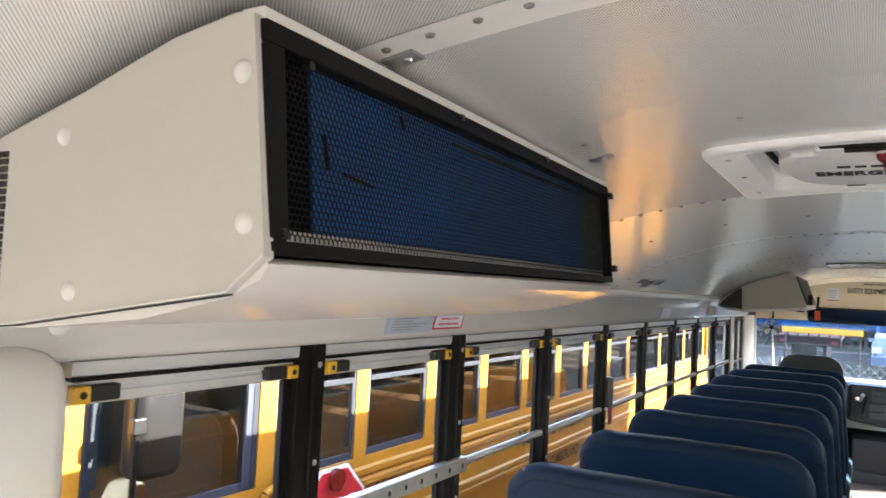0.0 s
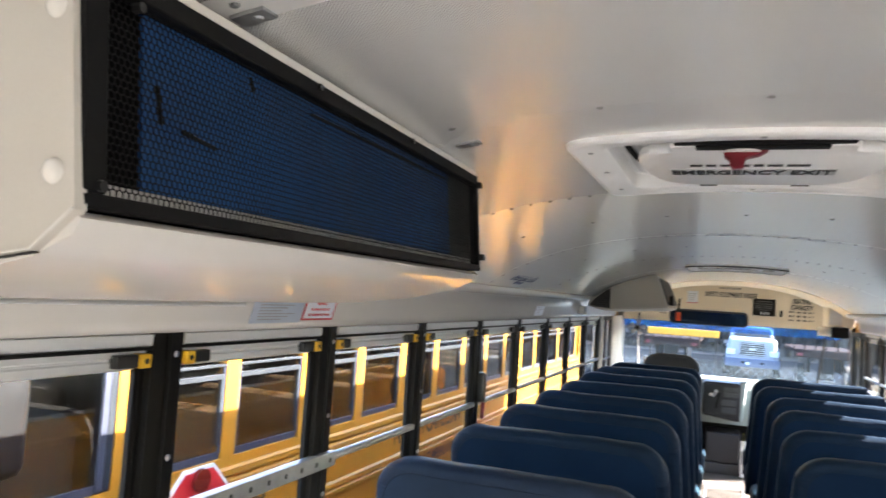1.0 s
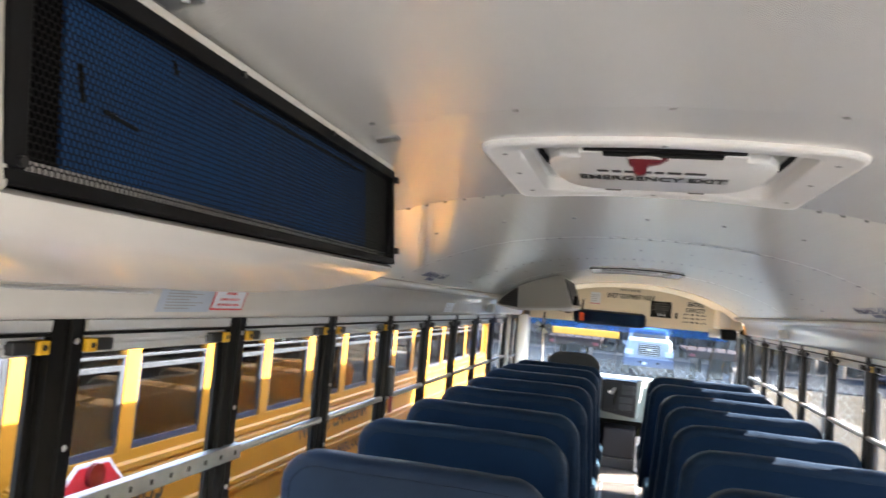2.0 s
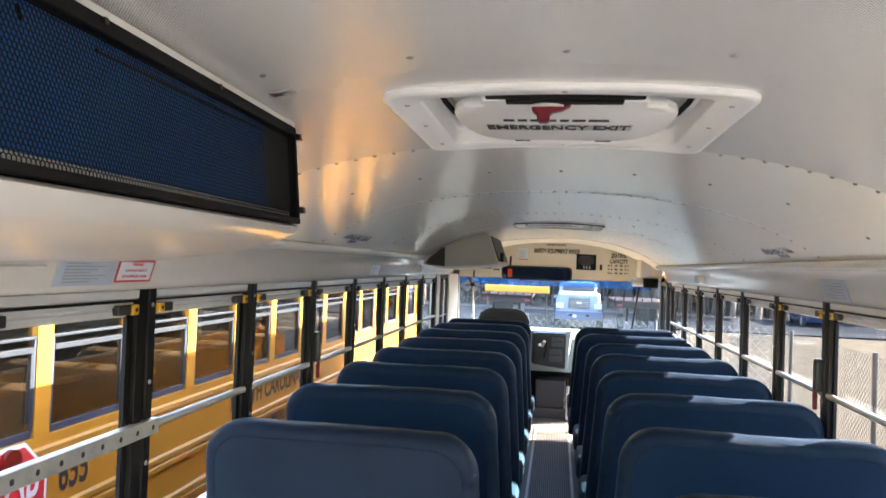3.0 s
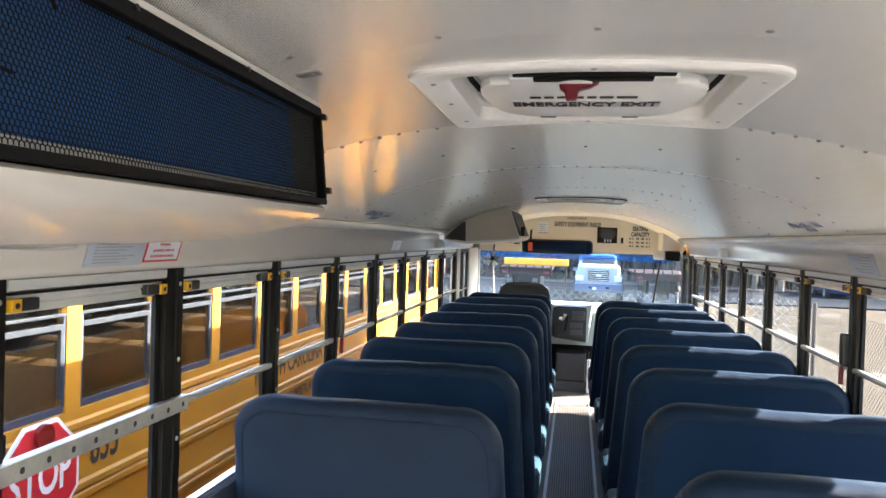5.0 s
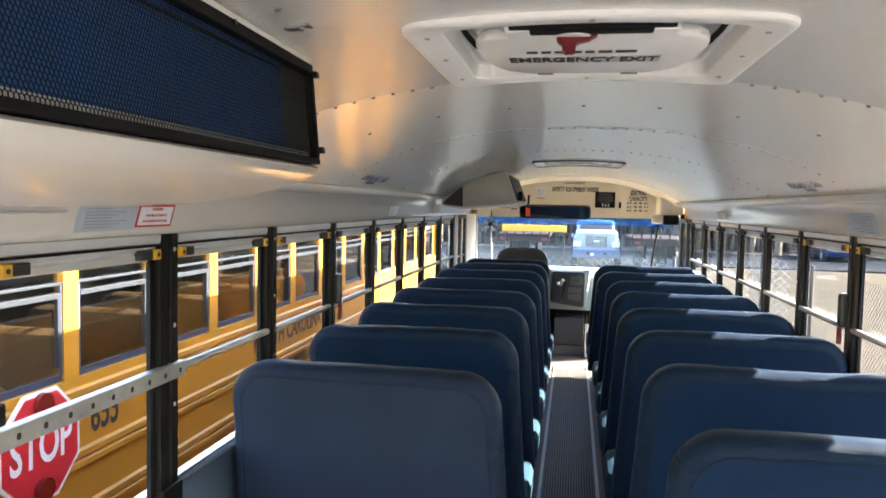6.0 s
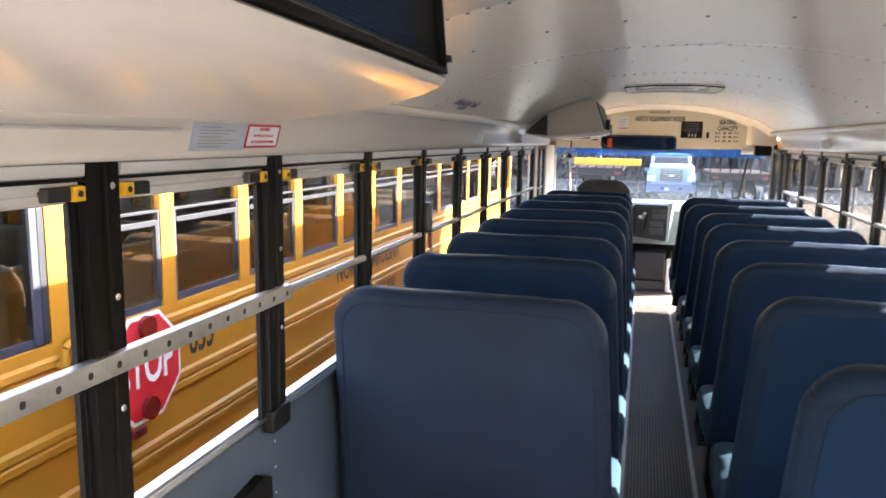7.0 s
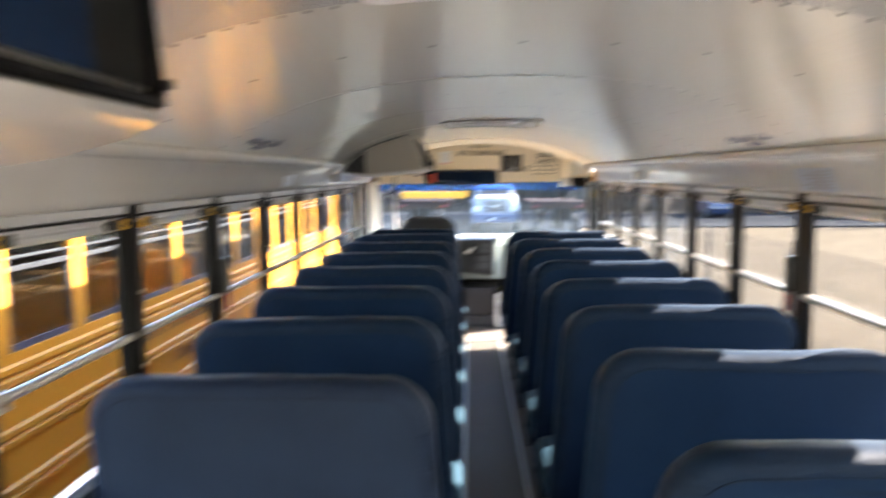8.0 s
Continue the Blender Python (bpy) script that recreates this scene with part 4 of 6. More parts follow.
# ---- front of the bus ----
def make_front():
    yb = 8.45
    xs = [-1.04 + 2.08 * i / 24 for i in range(25)]
    pts = [(x, arch(x) - 0.003) for x in xs] + [(1.12, 1.60), (1.12, 1.555), (-1.12, 1.535), (-1.12, 1.60)]
    structure("front_bulkhead", prism(pts, yb, yb + 0.04), BULKHEAD, "cream front bulkhead panel with printed notices", "bulkhead")
    # cream sheet under the ceiling's front end, stands in for the bulkhead's reflection
    rings = []
    for k in range(7):
        a = radians(90 * k / 6)
        rings.append([(x, yb - 1.05 * math.cos(a), arch(x) - 0.004 - 0.006 * math.sin(a) ** 2) for x in xs] + [(x, yb - 1.05 * math.cos(a), arch(x) + 0.03) for x in xs[::-1]])
    structure("front_cove", loft(rings), BULKHEAD, "cream sheet standing in for the bulkhead's reflection in the ceiling", "trim", smooth=True)
    n = thing("notice_lettering", "black printed safety and seating notices on the bulkhead", "notice", (0, yb, 1.58))

    def put(txt, x, z, size, w):
        words("lettering", txt, size, pose(x, -0.0055, z - 1.58, 90, 0, 0), INK, n, width=w, bold=0.032)

    put("SAFETY EQUIPMENT INSIDE", -0.008, 1.862, 0.070, 0.60)
    put("WATCH YOUR STEP", -0.016, 1.932, 0.028, 0.85)
    put("SEATING", 0.682, 1.832, 0.066, 0.64)
    put("CAPACITY", 0.682, 1.768, 0.066, 0.64)
    for r in range(3):
        for c, (a, b) in enumerate(((0.0, 0.018), (0.03, 0.045), (0.075, 0.105), (0.13, 0.16), (0.185, 0.20), (0.215, 0.225))):
            part("print_bar", boxm(0.565 + a, 0.565 + b, -0.003, 0.0, 1.714 - 0.042 * r - 1.58, 1.730 - 0.042 * r - 1.58), INK, n)
    b = thing("notice_board", "black framed notice with white print on the bulkhead", "notice", (0.323, yb - 0.004, 1.752))
    part("board", boxm(-0.11, 0.11, -0.012, 0.0, -0.088, 0.088, 0.003), BLACK, b)
    for k, (w, z) in enumerate(((0.07, 0.06), (0.085, 0.035), (0.08, 0.012), (0.085, -0.008), (0.06, -0.03))):
        part("print_bar", boxm(-w, w, -0.0135, -0.011, z, z + 0.004), GREYINK, b)
    for k in range(3):
        part("print_bar", boxm(-0.03 + 0.032 * k, -0.018 + 0.032 * k, -0.0135, -0.011, -0.075, -0.045), PAPER, b)
    tagged(link("bulkhead_latch", boxm(0.475, 0.50, yb - 0.02, yb, 1.665, 1.73, 0.004), BLACK), "small black latch on the bulkhead", "latch")
    pl = thing("paper_label", "faded paper label with a red line on the bulkhead", "label", (-0.392, yb - 0.006, 1.75))
    part("sheet", boxm(-0.056, 0.056, -0.002, 0.0, 0.0, 0.135), PAPER, pl)
    part("red_line", boxm(-0.054, 0.054, -0.003, -0.0015, 0.004, 0.013), LABELRED, pl, "red printed line")
    for k in range(4):
        part("print_bar", boxm(-0.045, 0.02 + 0.006 * k, -0.003, -0.0015, 0.035 + 0.022 * k, 0.041 + 0.022 * k), GREYINK, pl)
    structure("bulkhead_panel", boxm(-0.575, 0.53, yb - 0.004, yb - 0.0005, 1.60, 1.888, 0.0015), BULKHEAD, "cream access panel on the bulkhead", "panel")
    tagged(link("bulkhead_vent", boxm(-0.725, -0.655, yb - 0.012, yb, 1.622, 1.66, 0.004), BROWNALU), "small dark vent on the bulkhead", "vent")
    for x in (-0.52, -0.50):
        tagged(link("bulkhead_screw", dome(bmesh.new(), Vector((x, yb - 0.004, 1.80)), 0.006, (0, -1, 0), 0.5, 8), ALU_DULL, None, True), "small screw head on the bulkhead panel", "screw")
    # corner box at the door side
    c = thing("corner_housing", "cream sheet-metal housing above the doorway with black motor", "housing", (0.975, 8.15, 1.58))
    part("housing_body", boxm(-0.10, 0.13, -0.12, 0.29, 0.02, 0.31, 0.012), BULKHEAD, c)
    part("access_door", boxm(-0.085, 0.02, -0.126, -0.119, 0.04, 0.19, 0.002), CREAM, c)
    part("motor", boxm(-0.06, 0.09, -0.14, 0.1, -0.085, 0.018, 0.012), BLACK, c, "black door motor")
    part("roller", rodm((-0.17, 0.0, -0.03), (-0.06, 0.0, -0.03), 0.045, 14), CREAM, c, "rolled cream sun blind", True)
    # windscreen
    w = tagged(thing("windshield_1", "large two-piece windscreen with a blue tinted band", "windscreen", (0, 8.67, 0.95)), kind="structure")
    for s in (-1, 1):
        bm = bmesh.new()
        x0, x1 = (0.0, 1.14) if s > 0 else (-1.14, 0.0)
        vs = [bm.verts.new(p) for p in ((x0, 0.07, 0.0), (x1, 0.07, 0.0), (x1, -0.10, 0.62), (x0, -0.10, 0.62))]
        bm.faces.new(vs)
        g = part("pane", bm, SHIELD, w, "dusty windscreen glass")
        g.visible_shadow = False
    tint = part("tint_band", boxm(-1.13, 1.05, -0.15, -0.147, 0.515, 0.62), TINT, w, "blue tinted sun band")
    tint.visible_shadow = False
    for s in (-1, 1):
        part("frame_post", boxm(*sorted((s * (1.118 if s < 0 else 1.15), s * 1.21)), -0.22, -0.12, -0.2, 0.66, 0.01), POSTCREAM if s < 0 else BLACK, w, "windscreen corner post")
    part("wiper", rodm((0.86, -0.02, 0.0), (0.93, -0.13, 0.6), 0.012, 8), BLACK, w)
    part("wiper", rodm((-0.95, -0.0, 0.0), (-0.97, -0.12, 0.55), 0.008, 8), ALU_DULL, w)
    structure("front_wall", boxm(-1.215, 1.215, 8.72, 8.86, 0.0, 0.95), MESHBLACK, "dark front wall below the windscreen", "wall")
    structure("front_roof_edge", boxm(-1.215, 1.215, 8.49, 8.82, 1.575, 1.95, 0.03), WHITE, "white roof front edge", "roof")
    # dash
    d = thing("dashboard", "grey and white moulded dashboard with black switch panel", "dashboard", (0, 8.48, 0.0))
    prof = [(-0.12, 0.88), (-0.06, 0.955), (0.25, 0.965), (0.25, 0.5), (-0.05, 0.5)]
    part("dash_top", prism(prof, -1.12, 1.05, "x"), DASHTOP, d, "pale sunlit dash top", False)
    part("console", loft([[(x, y, z) for x, z in ((xx, zz - 0.12 * (xx + 0.2) * (0.94 - zz) / 0.36) for xx, zz in rounded(-0.232 - k, 0.118 + k, 0.60 - k, 0.945 + k * 0.2, 0.03, 3))] for y, k in ((-0.22, 0.0), (-0.19, 0.012), (-0.0, 0.03))]), DASHDARK, d, "moulded dark grey console")
    part("switch_panel", boxm(-0.215, 0.125, -0.232, -0.216, 0.62, 0.925, 0.006), BLACK_GLOSS, d, "black switch panel")
    for k, rr in [(i // 2, i % 2) for i in range(12)]:
        part("switch", boxm(-0.035 + 0.024 * k, -0.016 + 0.024 * k, -0.243, -0.23, 0.80 + 0.055 * rr, 0.845 + 0.055 * rr, 0.003), DASHGREY, d)
    for r in range(2):
        part("radio", boxm(-0.055, 0.085, -0.24, -0.23, 0.635 + 0.075 * r, 0.695 + 0.075 * r, 0.003), DASHGREY, d)
    part("lever_bracket", rodm((-0.14, -0.23, 0.80), (-0.11, -0.30, 0.86), 0.018, 10), ALU_DULL, d)
    part("lever_knob", dome(bmesh.new(), Vector((-0.16, -0.30, 0.82)), 0.02, (0, -1, 0), 0.9, 10), CREAM, d, "", True)
    part("lever", rodm((-0.11, -0.25, 0.68), (-0.08, -0.30, 0.85), 0.012, 8), BLACK, d)
    part("console_rim", loft([[(x, y, z) for x, z in ((0.124, 0.545), (0.150 + g, 0.56), (0.190 + g, 0.97), (0.124, 0.965))] for y, g in ((-0.215, -0.012), (-0.20, 0.0), (0.0, 0.0))]), DASHTOP, d, "pale moulded console edge")
    ec = thing("engine_cover", "dark grey engine cover box under the dashboard", "engine cover", (0, 8.30, 0.0))
    part("cover", boxm(-0.20, 0.135, 0.0, 0.36, 0.11, 0.42, 0.015), ENGGREY, ec)
    part("plinth", boxm(-0.21, 0.21, -0.012, 0.36, 0.0, 0.108, 0.006), DASHGREY, ec)
    # mirror
    mi = thing("rear_view_mirror", "wide interior rear-view mirror in a black frame", "mirror", (-0.222, 8.1, 1.607))
    mi.rotation_euler = (radians(13), 0, radians(-6))
    part("mirror_back", loft([[(x, y, z) for x, z in rounded(-0.385 + k, 0.385 - k, -0.078 + k, 0.078 - k, 0.045, 5)] for y, k in ((-0.02, 0.012), (-0.01, 0.0), (0.015, 0.0), (0.025, 0.02))]), BLACK_GLOSS, mi, "", True)
    part("mirror_glass", prism(rounded(-0.37, 0.37, -0.064, 0.064, 0.036, 5), -0.0225, -0.0195), MIRROR, mi, "mirror glass")
    part("mirror_sticker", boxm(-0.315, -0.265, -0.0245, -0.0225, -0.05, 0.045), STICKER, mi, "orange sticker on the mirror")
    part("bracket", rodm((-0.29, 0.0, 0.06), (-0.29, 0.05, 0.17), 0.012, 8), BLACK, mi)
    # fan
    f = thing("driver_fan", "small driver's fan with metal blades under the bulkhead", "fan", (-0.945, 8.32, 1.45))
    for k in range(5):
        a = radians(72 * k + 15)
        bm = bmesh.new()
        vs = [bm.verts.new((math.cos(a + da) * r, -0.02 + dy, math.sin(a + da) * r)) for r, da, dy in ((0.015, -0.3, 0.0), (0.085, -0.45, 0.012), (0.095, 0.2, -0.012), (0.02, 0.5, -0.006))]
        bm.faces.new(vs)
        bmesh.ops.solidify(bm, geom=bm.faces[:], thickness=0.003)
        part("blade", bm, ALU_DULL, f)
    part("hub", rodm((0, -0.035, 0), (0, 0.03, 0), 0.022, 12), BLACK, f)
    part("motor", rodm((0, 0.0, 0), (0, 0.07, 0), 0.035, 12), BLACK, f)
    part("arm", rodm((0, 0.04, 0), (0.0, 0.1, 0.16), 0.009, 8), BLACK, f)
    # visor rail
    v = thing("sun_visor_rail", "black and silver visor rail above the driver's window", "visor", (-0.83, 8.25, 1.65))
    part("rail", boxm(-0.22, 0.10, -0.02, 0.02, -0.012, 0.014, 0.006), BLACK, v)
    part("rail_end", boxm(0.10, 0.22, -0.015, 0.02, -0.014, 0.010, 0.006), ALU, v)
    # driver's seat
    s_ = thing("driver_chair", "black high-backed driver's seat", "driver chair", (-0.54, 7.8, 0.0))
    rings = []
    for y, k in ((-0.06, 0.07), (-0.075, 0.03), (-0.06, 0.0), (0.02, 0.0), (0.05, 0.02), (0.06, 0.06)):
        rings.append([(x, y - 0.0 * z, z) for x, z in rounded(-0.27 + k, 0.27 - k, 0.45 + k, 1.225 - k, 0.15 - k * 0.5, 7, 0.05)])
    part("seat_back", loft(rings), SEATBLACK, s_, "", True)
    part("seat_base", boxm(-0.26, 0.26, 0.0, 0.5, 0.42, 0.55, 0.04), SEATBLACK, s_)
    part("pedestal", boxm(-0.2, 0.2, 0.08, 0.42, 0.0, 0.42, 0.02), BLACK, s_)
    # barriers before the first rows
    for s, y, w0, w1 in ((-1, 7.26, -1.08, -0.23),):
        b = thing("barrier", "navy vinyl padded barrier panel on a steel tube frame", "barrier", (0, y, 0))
        part("panel", loft([[(x, yy, z) for x, z in rounded(w0 + k, w1 - k, 0.35 + k, 1.135 - k, 0.11, 6, 0.04)] for yy, k in ((0.0, 0.03), (-0.008, 0.01), (0.01, 0.0), (0.04, 0.0), (0.055, 0.03))]), VINYL_TRIM, b, "", True)
        for x in (w0 + 0.08, w1 - 0.05):
            part("leg", boxm(x - 0.018, x + 0.018, 0.0, 0.04, 0.0, 0.36, 0.004), BLACK, b)
    q = thing("stanchion", "short white step-well panel post beside the aisle", "stanchion", (0.195, 8.255, 0.0))
    part("post", boxm(-0.050, -0.005, -0.02, 0.02, 0.0, 0.37, 0.01), WHITE, q)
    part("foot", boxm(-0.035, 0.035, -0.035, 0.035, 0.0, 0.01, 0.002), ALU_DULL, q)
    # front overhead unit
    a = thing("front_air_conditioner", "cream overhead air-conditioning unit near the driver", "air conditioner", (-0.70, 5.5, 1.63))
    prof = [(-0.435, 1.690), (-0.508, 1.898), (-0.536, 1.917), (-0.62, arch(-0.62) - 0.006), (-0.74, arch(-0.74) - 0.006), (-0.84, arch(-0.84) - 0.008), (-0.90, 1.775), (-1.0, 1.70), (-1.006, 1.659), (-0.84, 1.637), (-0.485, 1.671)]
    part("body", prism([(x + 0.70, z - 1.63) for x, z in prof], 0.0, 0.95), CREAM_PANEL, a)
    prof = [(-0.452, 1.702), (-0.516, 1.894), (-0.54, 1.909), (-0.62, arch(-0.62) - 0.014), (-0.74, arch(-0.74) - 0.014), (-0.838, arch(-0.838) - 0.016), (-0.835, 1.655), (-0.495, 1.688)]
    part("end_panel", prism([(x + 0.70, z - 1.63) for x, z in prof], -0.012, 0.0), GREYCREAM, a, "grey-cream end panel")
    prof = [(-0.842, 1.650), (-0.845, arch(-0.845) - 0.016), (-0.90, 1.765), (-0.96, 1.715), (-0.995, 1.668)]
    part("side_grille", prism([(x + 0.70, z - 1.63) for x, z in prof], -0.008, 0.004), DARKGRILLE, a, "dark side grille")
    for k in range(9):
        part("grille_slat", boxm(-0.28 + 0.012 * k, -0.144 - 0.0006 * k, -0.0105, -0.007, 0.028 + 0.016 * k, 0.032 + 0.016 * k), BLACK, a)
    part("front_grille", prism([(-0.438 + 0.70, 0.072), (-0.425 + 0.70, 0.075), (-0.498 + 0.70, 0.262), (-0.510 + 0.70, 0.258)], 0.012, 0.93), DARKGRILLE, a, "dark side grille")
    part("underside", loft([[(x + 0.70, y, z - 1.63) for x, z in ((-0.44, 1.685), (-0.43, 1.676), (-0.47, 1.660), (-0.83, 1.630), (-0.99, 1.65), (-0.84, 1.645), (-0.5, 1.675))] for y in (-0.03, 0.95)]), WHITE, a, "white moulded underside")
    part("valve", boxm(0.27, 0.30, 0.02, 0.08, 0.07, 0.14, 0.006), BLACK, a)


LABELRED = mat("red_print", (0.55, 0.03, 0.04), 0.5, 0, 0.1, 30, 200, 0)
# cream darkened in its colour, so that the sunlit windscreen post stays dim
POSTCREAM = mat("dimmed_cream_paint", (0.22, 0.205, 0.18), 0.5, 0, 0.06, 3, 300, 0.15)
# cream with the warm sun bounce at the front put into its colour
BULKHEAD = mat("sun_warmed_cream_paint", (0.80, 0.71, 0.57), 0.45, 0, 0.04, 3, 300, 0.1)
GREYCREAM = mat("grey_cream_paint", (0.47, 0.445, 0.38), 0.5, 0, 0.06, 3, 300, 0.15)
DARKGRILLE = mat("dark_grille_plastic", (0.05, 0.045, 0.04), 0.6, 0, 0.15, 9, 200, 0.1)
ENGGREY = mat("dark_grey_cover", (0.018, 0.018, 0.022), 0.5, 0, 0.15, 6, 200, 0.2)
SEATBLACK = mat("black_woven_fabric", (0.0045, 0.0036, 0.0036), 0.8, 0, 0.2, 12, 300, 0.5)
DASHDARK = mat("dark_grey_moulding", (0.010, 0.010, 0.011), 0.5, 0, 0.1, 6, 200, 0.2)
DASHGREY = mat("grey_switch_plastic", (0.045, 0.045, 0.048), 0.45, 0, 0.1, 6, 200, 0.1)
DASHTOP = mat("pale_grey_moulding", (0.224, 0.266, 0.259), 0.5, 0, 0.08, 6, 200, 0.2)
STICKER = mat("orange_sticker", (0.75, 0.10, 0.03), 0.5, 0, 0.1, 30, 200, 0)
def film_mat(name, tint, glow, share=0.2):
    """Translucent coloured film: part of the light passes straight, part is scattered."""
    m = glass_mat(name, tint)
    nt = m.node_tree
    tl, mx = nt.nodes.new("ShaderNodeBsdfTranslucent"), nt.nodes.new("ShaderNodeMixShader")
    tl.inputs[0].default_value = (*glow, 1)
    mx.inputs[0].default_value = share
    old = nt.nodes["Material Output"].inputs[0].links[0].from_socket
    nt.links.new(old, mx.inputs[1]), nt.links.new(tl.outputs[0], mx.inputs[2])
    nt.links.new(mx.outputs[0], nt.nodes["Material Output"].inputs[0])
    return m


SHIELD = film_mat("dusty_windshield_glass", (0.40, 0.47, 0.56), (0.50, 0.68, 0.80), 0.005)
TINT = film_mat("blue_tint", (0.34, 0.56, 0.95), (0.06, 0.26, 0.60))
MIRROR = mat("mirror_silver", (0.85, 0.86, 0.87), 0.04, 1.0, 0.02, 3, 60, 0)
make_front()


def make_cab_sides():
    """Driver's side window between cream posts, and the glazed entrance door across from it."""
    structure("cab_post_rear", boxm(-1.183, -1.125, 6.86, 7.08, Z_SILL - 0.02, Z_HEAD, 0.006), GREYCREAM, "grey-cream post behind the driver's window", "post")
    structure("cab_post_front", boxm(-1.183, -1.128, 7.72, 8.44, Z_SILL - 0.02, Z_HEAD, 0.006), GREYCREAM, "cream panel before the driver's window", "post")
    w = tagged(thing("driver_window", "driver's side window in a dark frame", "window", (-1.155, 7.40, Z_SILL)), kind="structure")
    for nm, b in (("frame_bottom", (-0.32, 0.32, 0.0, 0.03)), ("frame_top", (-0.32, 0.32, 0.69, 0.725)), ("frame_side", (-0.32, -0.295, 0.03, 0.69)), ("frame_side", (0.295, 0.32, 0.03, 0.69)), ("meeting_rail", (-0.01, 0.012, 0.03, 0.69)), ("latch_rail", (-0.295, 0.295, 0.30, 0.315))):
        part(nm, boxm(-0.014, 0.014, *b, 0.002), BROWNALU, w)
    g = part("pane", boxm(-0.002, 0.002, -0.295, 0.295, 0.03, 0.69), GLASS, w, "clear window glass")
    g.visible_shadow = False
    d = tagged(thing("entrance_door", "folding entrance door with tall glass panes in black frames", "door", (1.165, 7.98, -0.30)), kind="structure")
    for y in (-0.44, 0.02):
        for b in ((y, y + 0.02, 0.0, 1.86), (y + 0.40, y + 0.42, 0.0, 1.86), (y + 0.02, y + 0.40, 0.0, 0.06), (y + 0.02, y + 0.40, 1.82, 1.86)):
            part("door_frame", boxm(-0.015, 0.015, *b, 0.003), BLACK, d)
        for za, zb in ((0.06, 1.82),):
            g = part("pane", boxm(-0.003, 0.003, y + 0.02, y + 0.40, za, zb), GLASS, d, "clear door glass")
            g.visible_shadow = False


make_cab_sides()


# ---- labels on the header panels ----
def on_header(s, z):
    """x and lean of the header panel at height z."""
    pts = [(1.096, 1.580), (1.092, 1.592), (1.082, 1.635), (1.066, 1.665), (1.038, 1.69)]
    for (xa, za), (xb, zb) in zip(pts, pts[1:]):
        if z <= zb:
            return s * (xa + (xb - xa) * (z - za) / (zb - za))
    return s * 1.038


def make_label(name, s, y0, y1, z0, z1, material, label, border=None, texts=(), bars=0, skew=0.0):
    t = thing(name, label, "label", (0, (y0 + y1) / 2, z0))
    hy = (y1 - y0) / 2
    xa, xb = on_header(s, z0), on_header(s, z1)
    e = Vector((xb - xa, 0, z1 - z0))
    nrm = Vector((-s * e.z, 0, s * e.x)).normalized()

    def at(u, v, d):
        p = Vector((xa, 0, 0)) + e * v + nrm * d
        return (p.x, (u - 0.5) * 2 * hy + skew * v, p.z)

    def sheet(u0, u1, v0, v1, d0, d1):
        return loft([[at(u, v, d) for u, v in ((u0, v0), (u1, v0), (u1, v1), (u0, v1))] for d in (d0, d1)])

    if border:
        part("border", sheet(0, 1, 0, 1, 0.0005, 0.0016), border, t)
    k = 0.045 if border else 0
    part("sheet", sheet(k, 1 - k, k * 2, 1 - k * 2, 0.0008, 0.0024), material, t)
    L = e.length
    for txt, v, size, w in texts:
        c = Vector(at(0.5, v, 0.0026))
        M = Matrix.Identity(4)
        right, up = Vector((0, -s, 0)), e.normalized()
        for i in range(3):
            M[i][0], M[i][1], M[i][2], M[i][3] = right[i], up[i], right.cross(up)[i], c[i]
        words("lettering", txt, size, M, LABELRED if border else INK, t, width=w, bold=0.0)
    for i in range(bars):
        v = 0.85 - 0.7 * i / max(1, bars - 1)
        part("print_bar", sheet(0.12, 0.5 + 0.4 * ((i * 37) % 10) / 10, v - 0.02, v + 0.02, 0.0024, 0.003), GREYINK, t)
    return t


LABELBLUE = mat("bluish_clear_label", (0.46, 0.53, 0.63), 0.35, 0, 0.08, 20, 200, 0)
make_label("warning_label", -1, 1.703, 1.866, 1.588, 1.645, PAPER, "white warning label with red border and print", LABELRED, (("WARNING", 0.80, 0.012, 0.9), ("SEE NOTICE AT FRONT OF", 0.52, 0.0095, 0.85), ("BUS FOR PROPER SEAT SPACING", 0.26, 0.0095, 0.80)))
make_label("instruction_label", -1, 1.478, 1.698, 1.583, 1.645, LABELBLUE, "clear and white instruction label, print worn", None, (), 7)
make_label("instruction_label", 1, 2.985, 3.26, 1.578, 1.660, LABELBLUE, "clear printed instruction label", None, (), 6)
make_label("instruction_label", -1, 4.22, 4.42, 1.588, 1.645, PAPER, "white printed instruction label", None, (), 5)


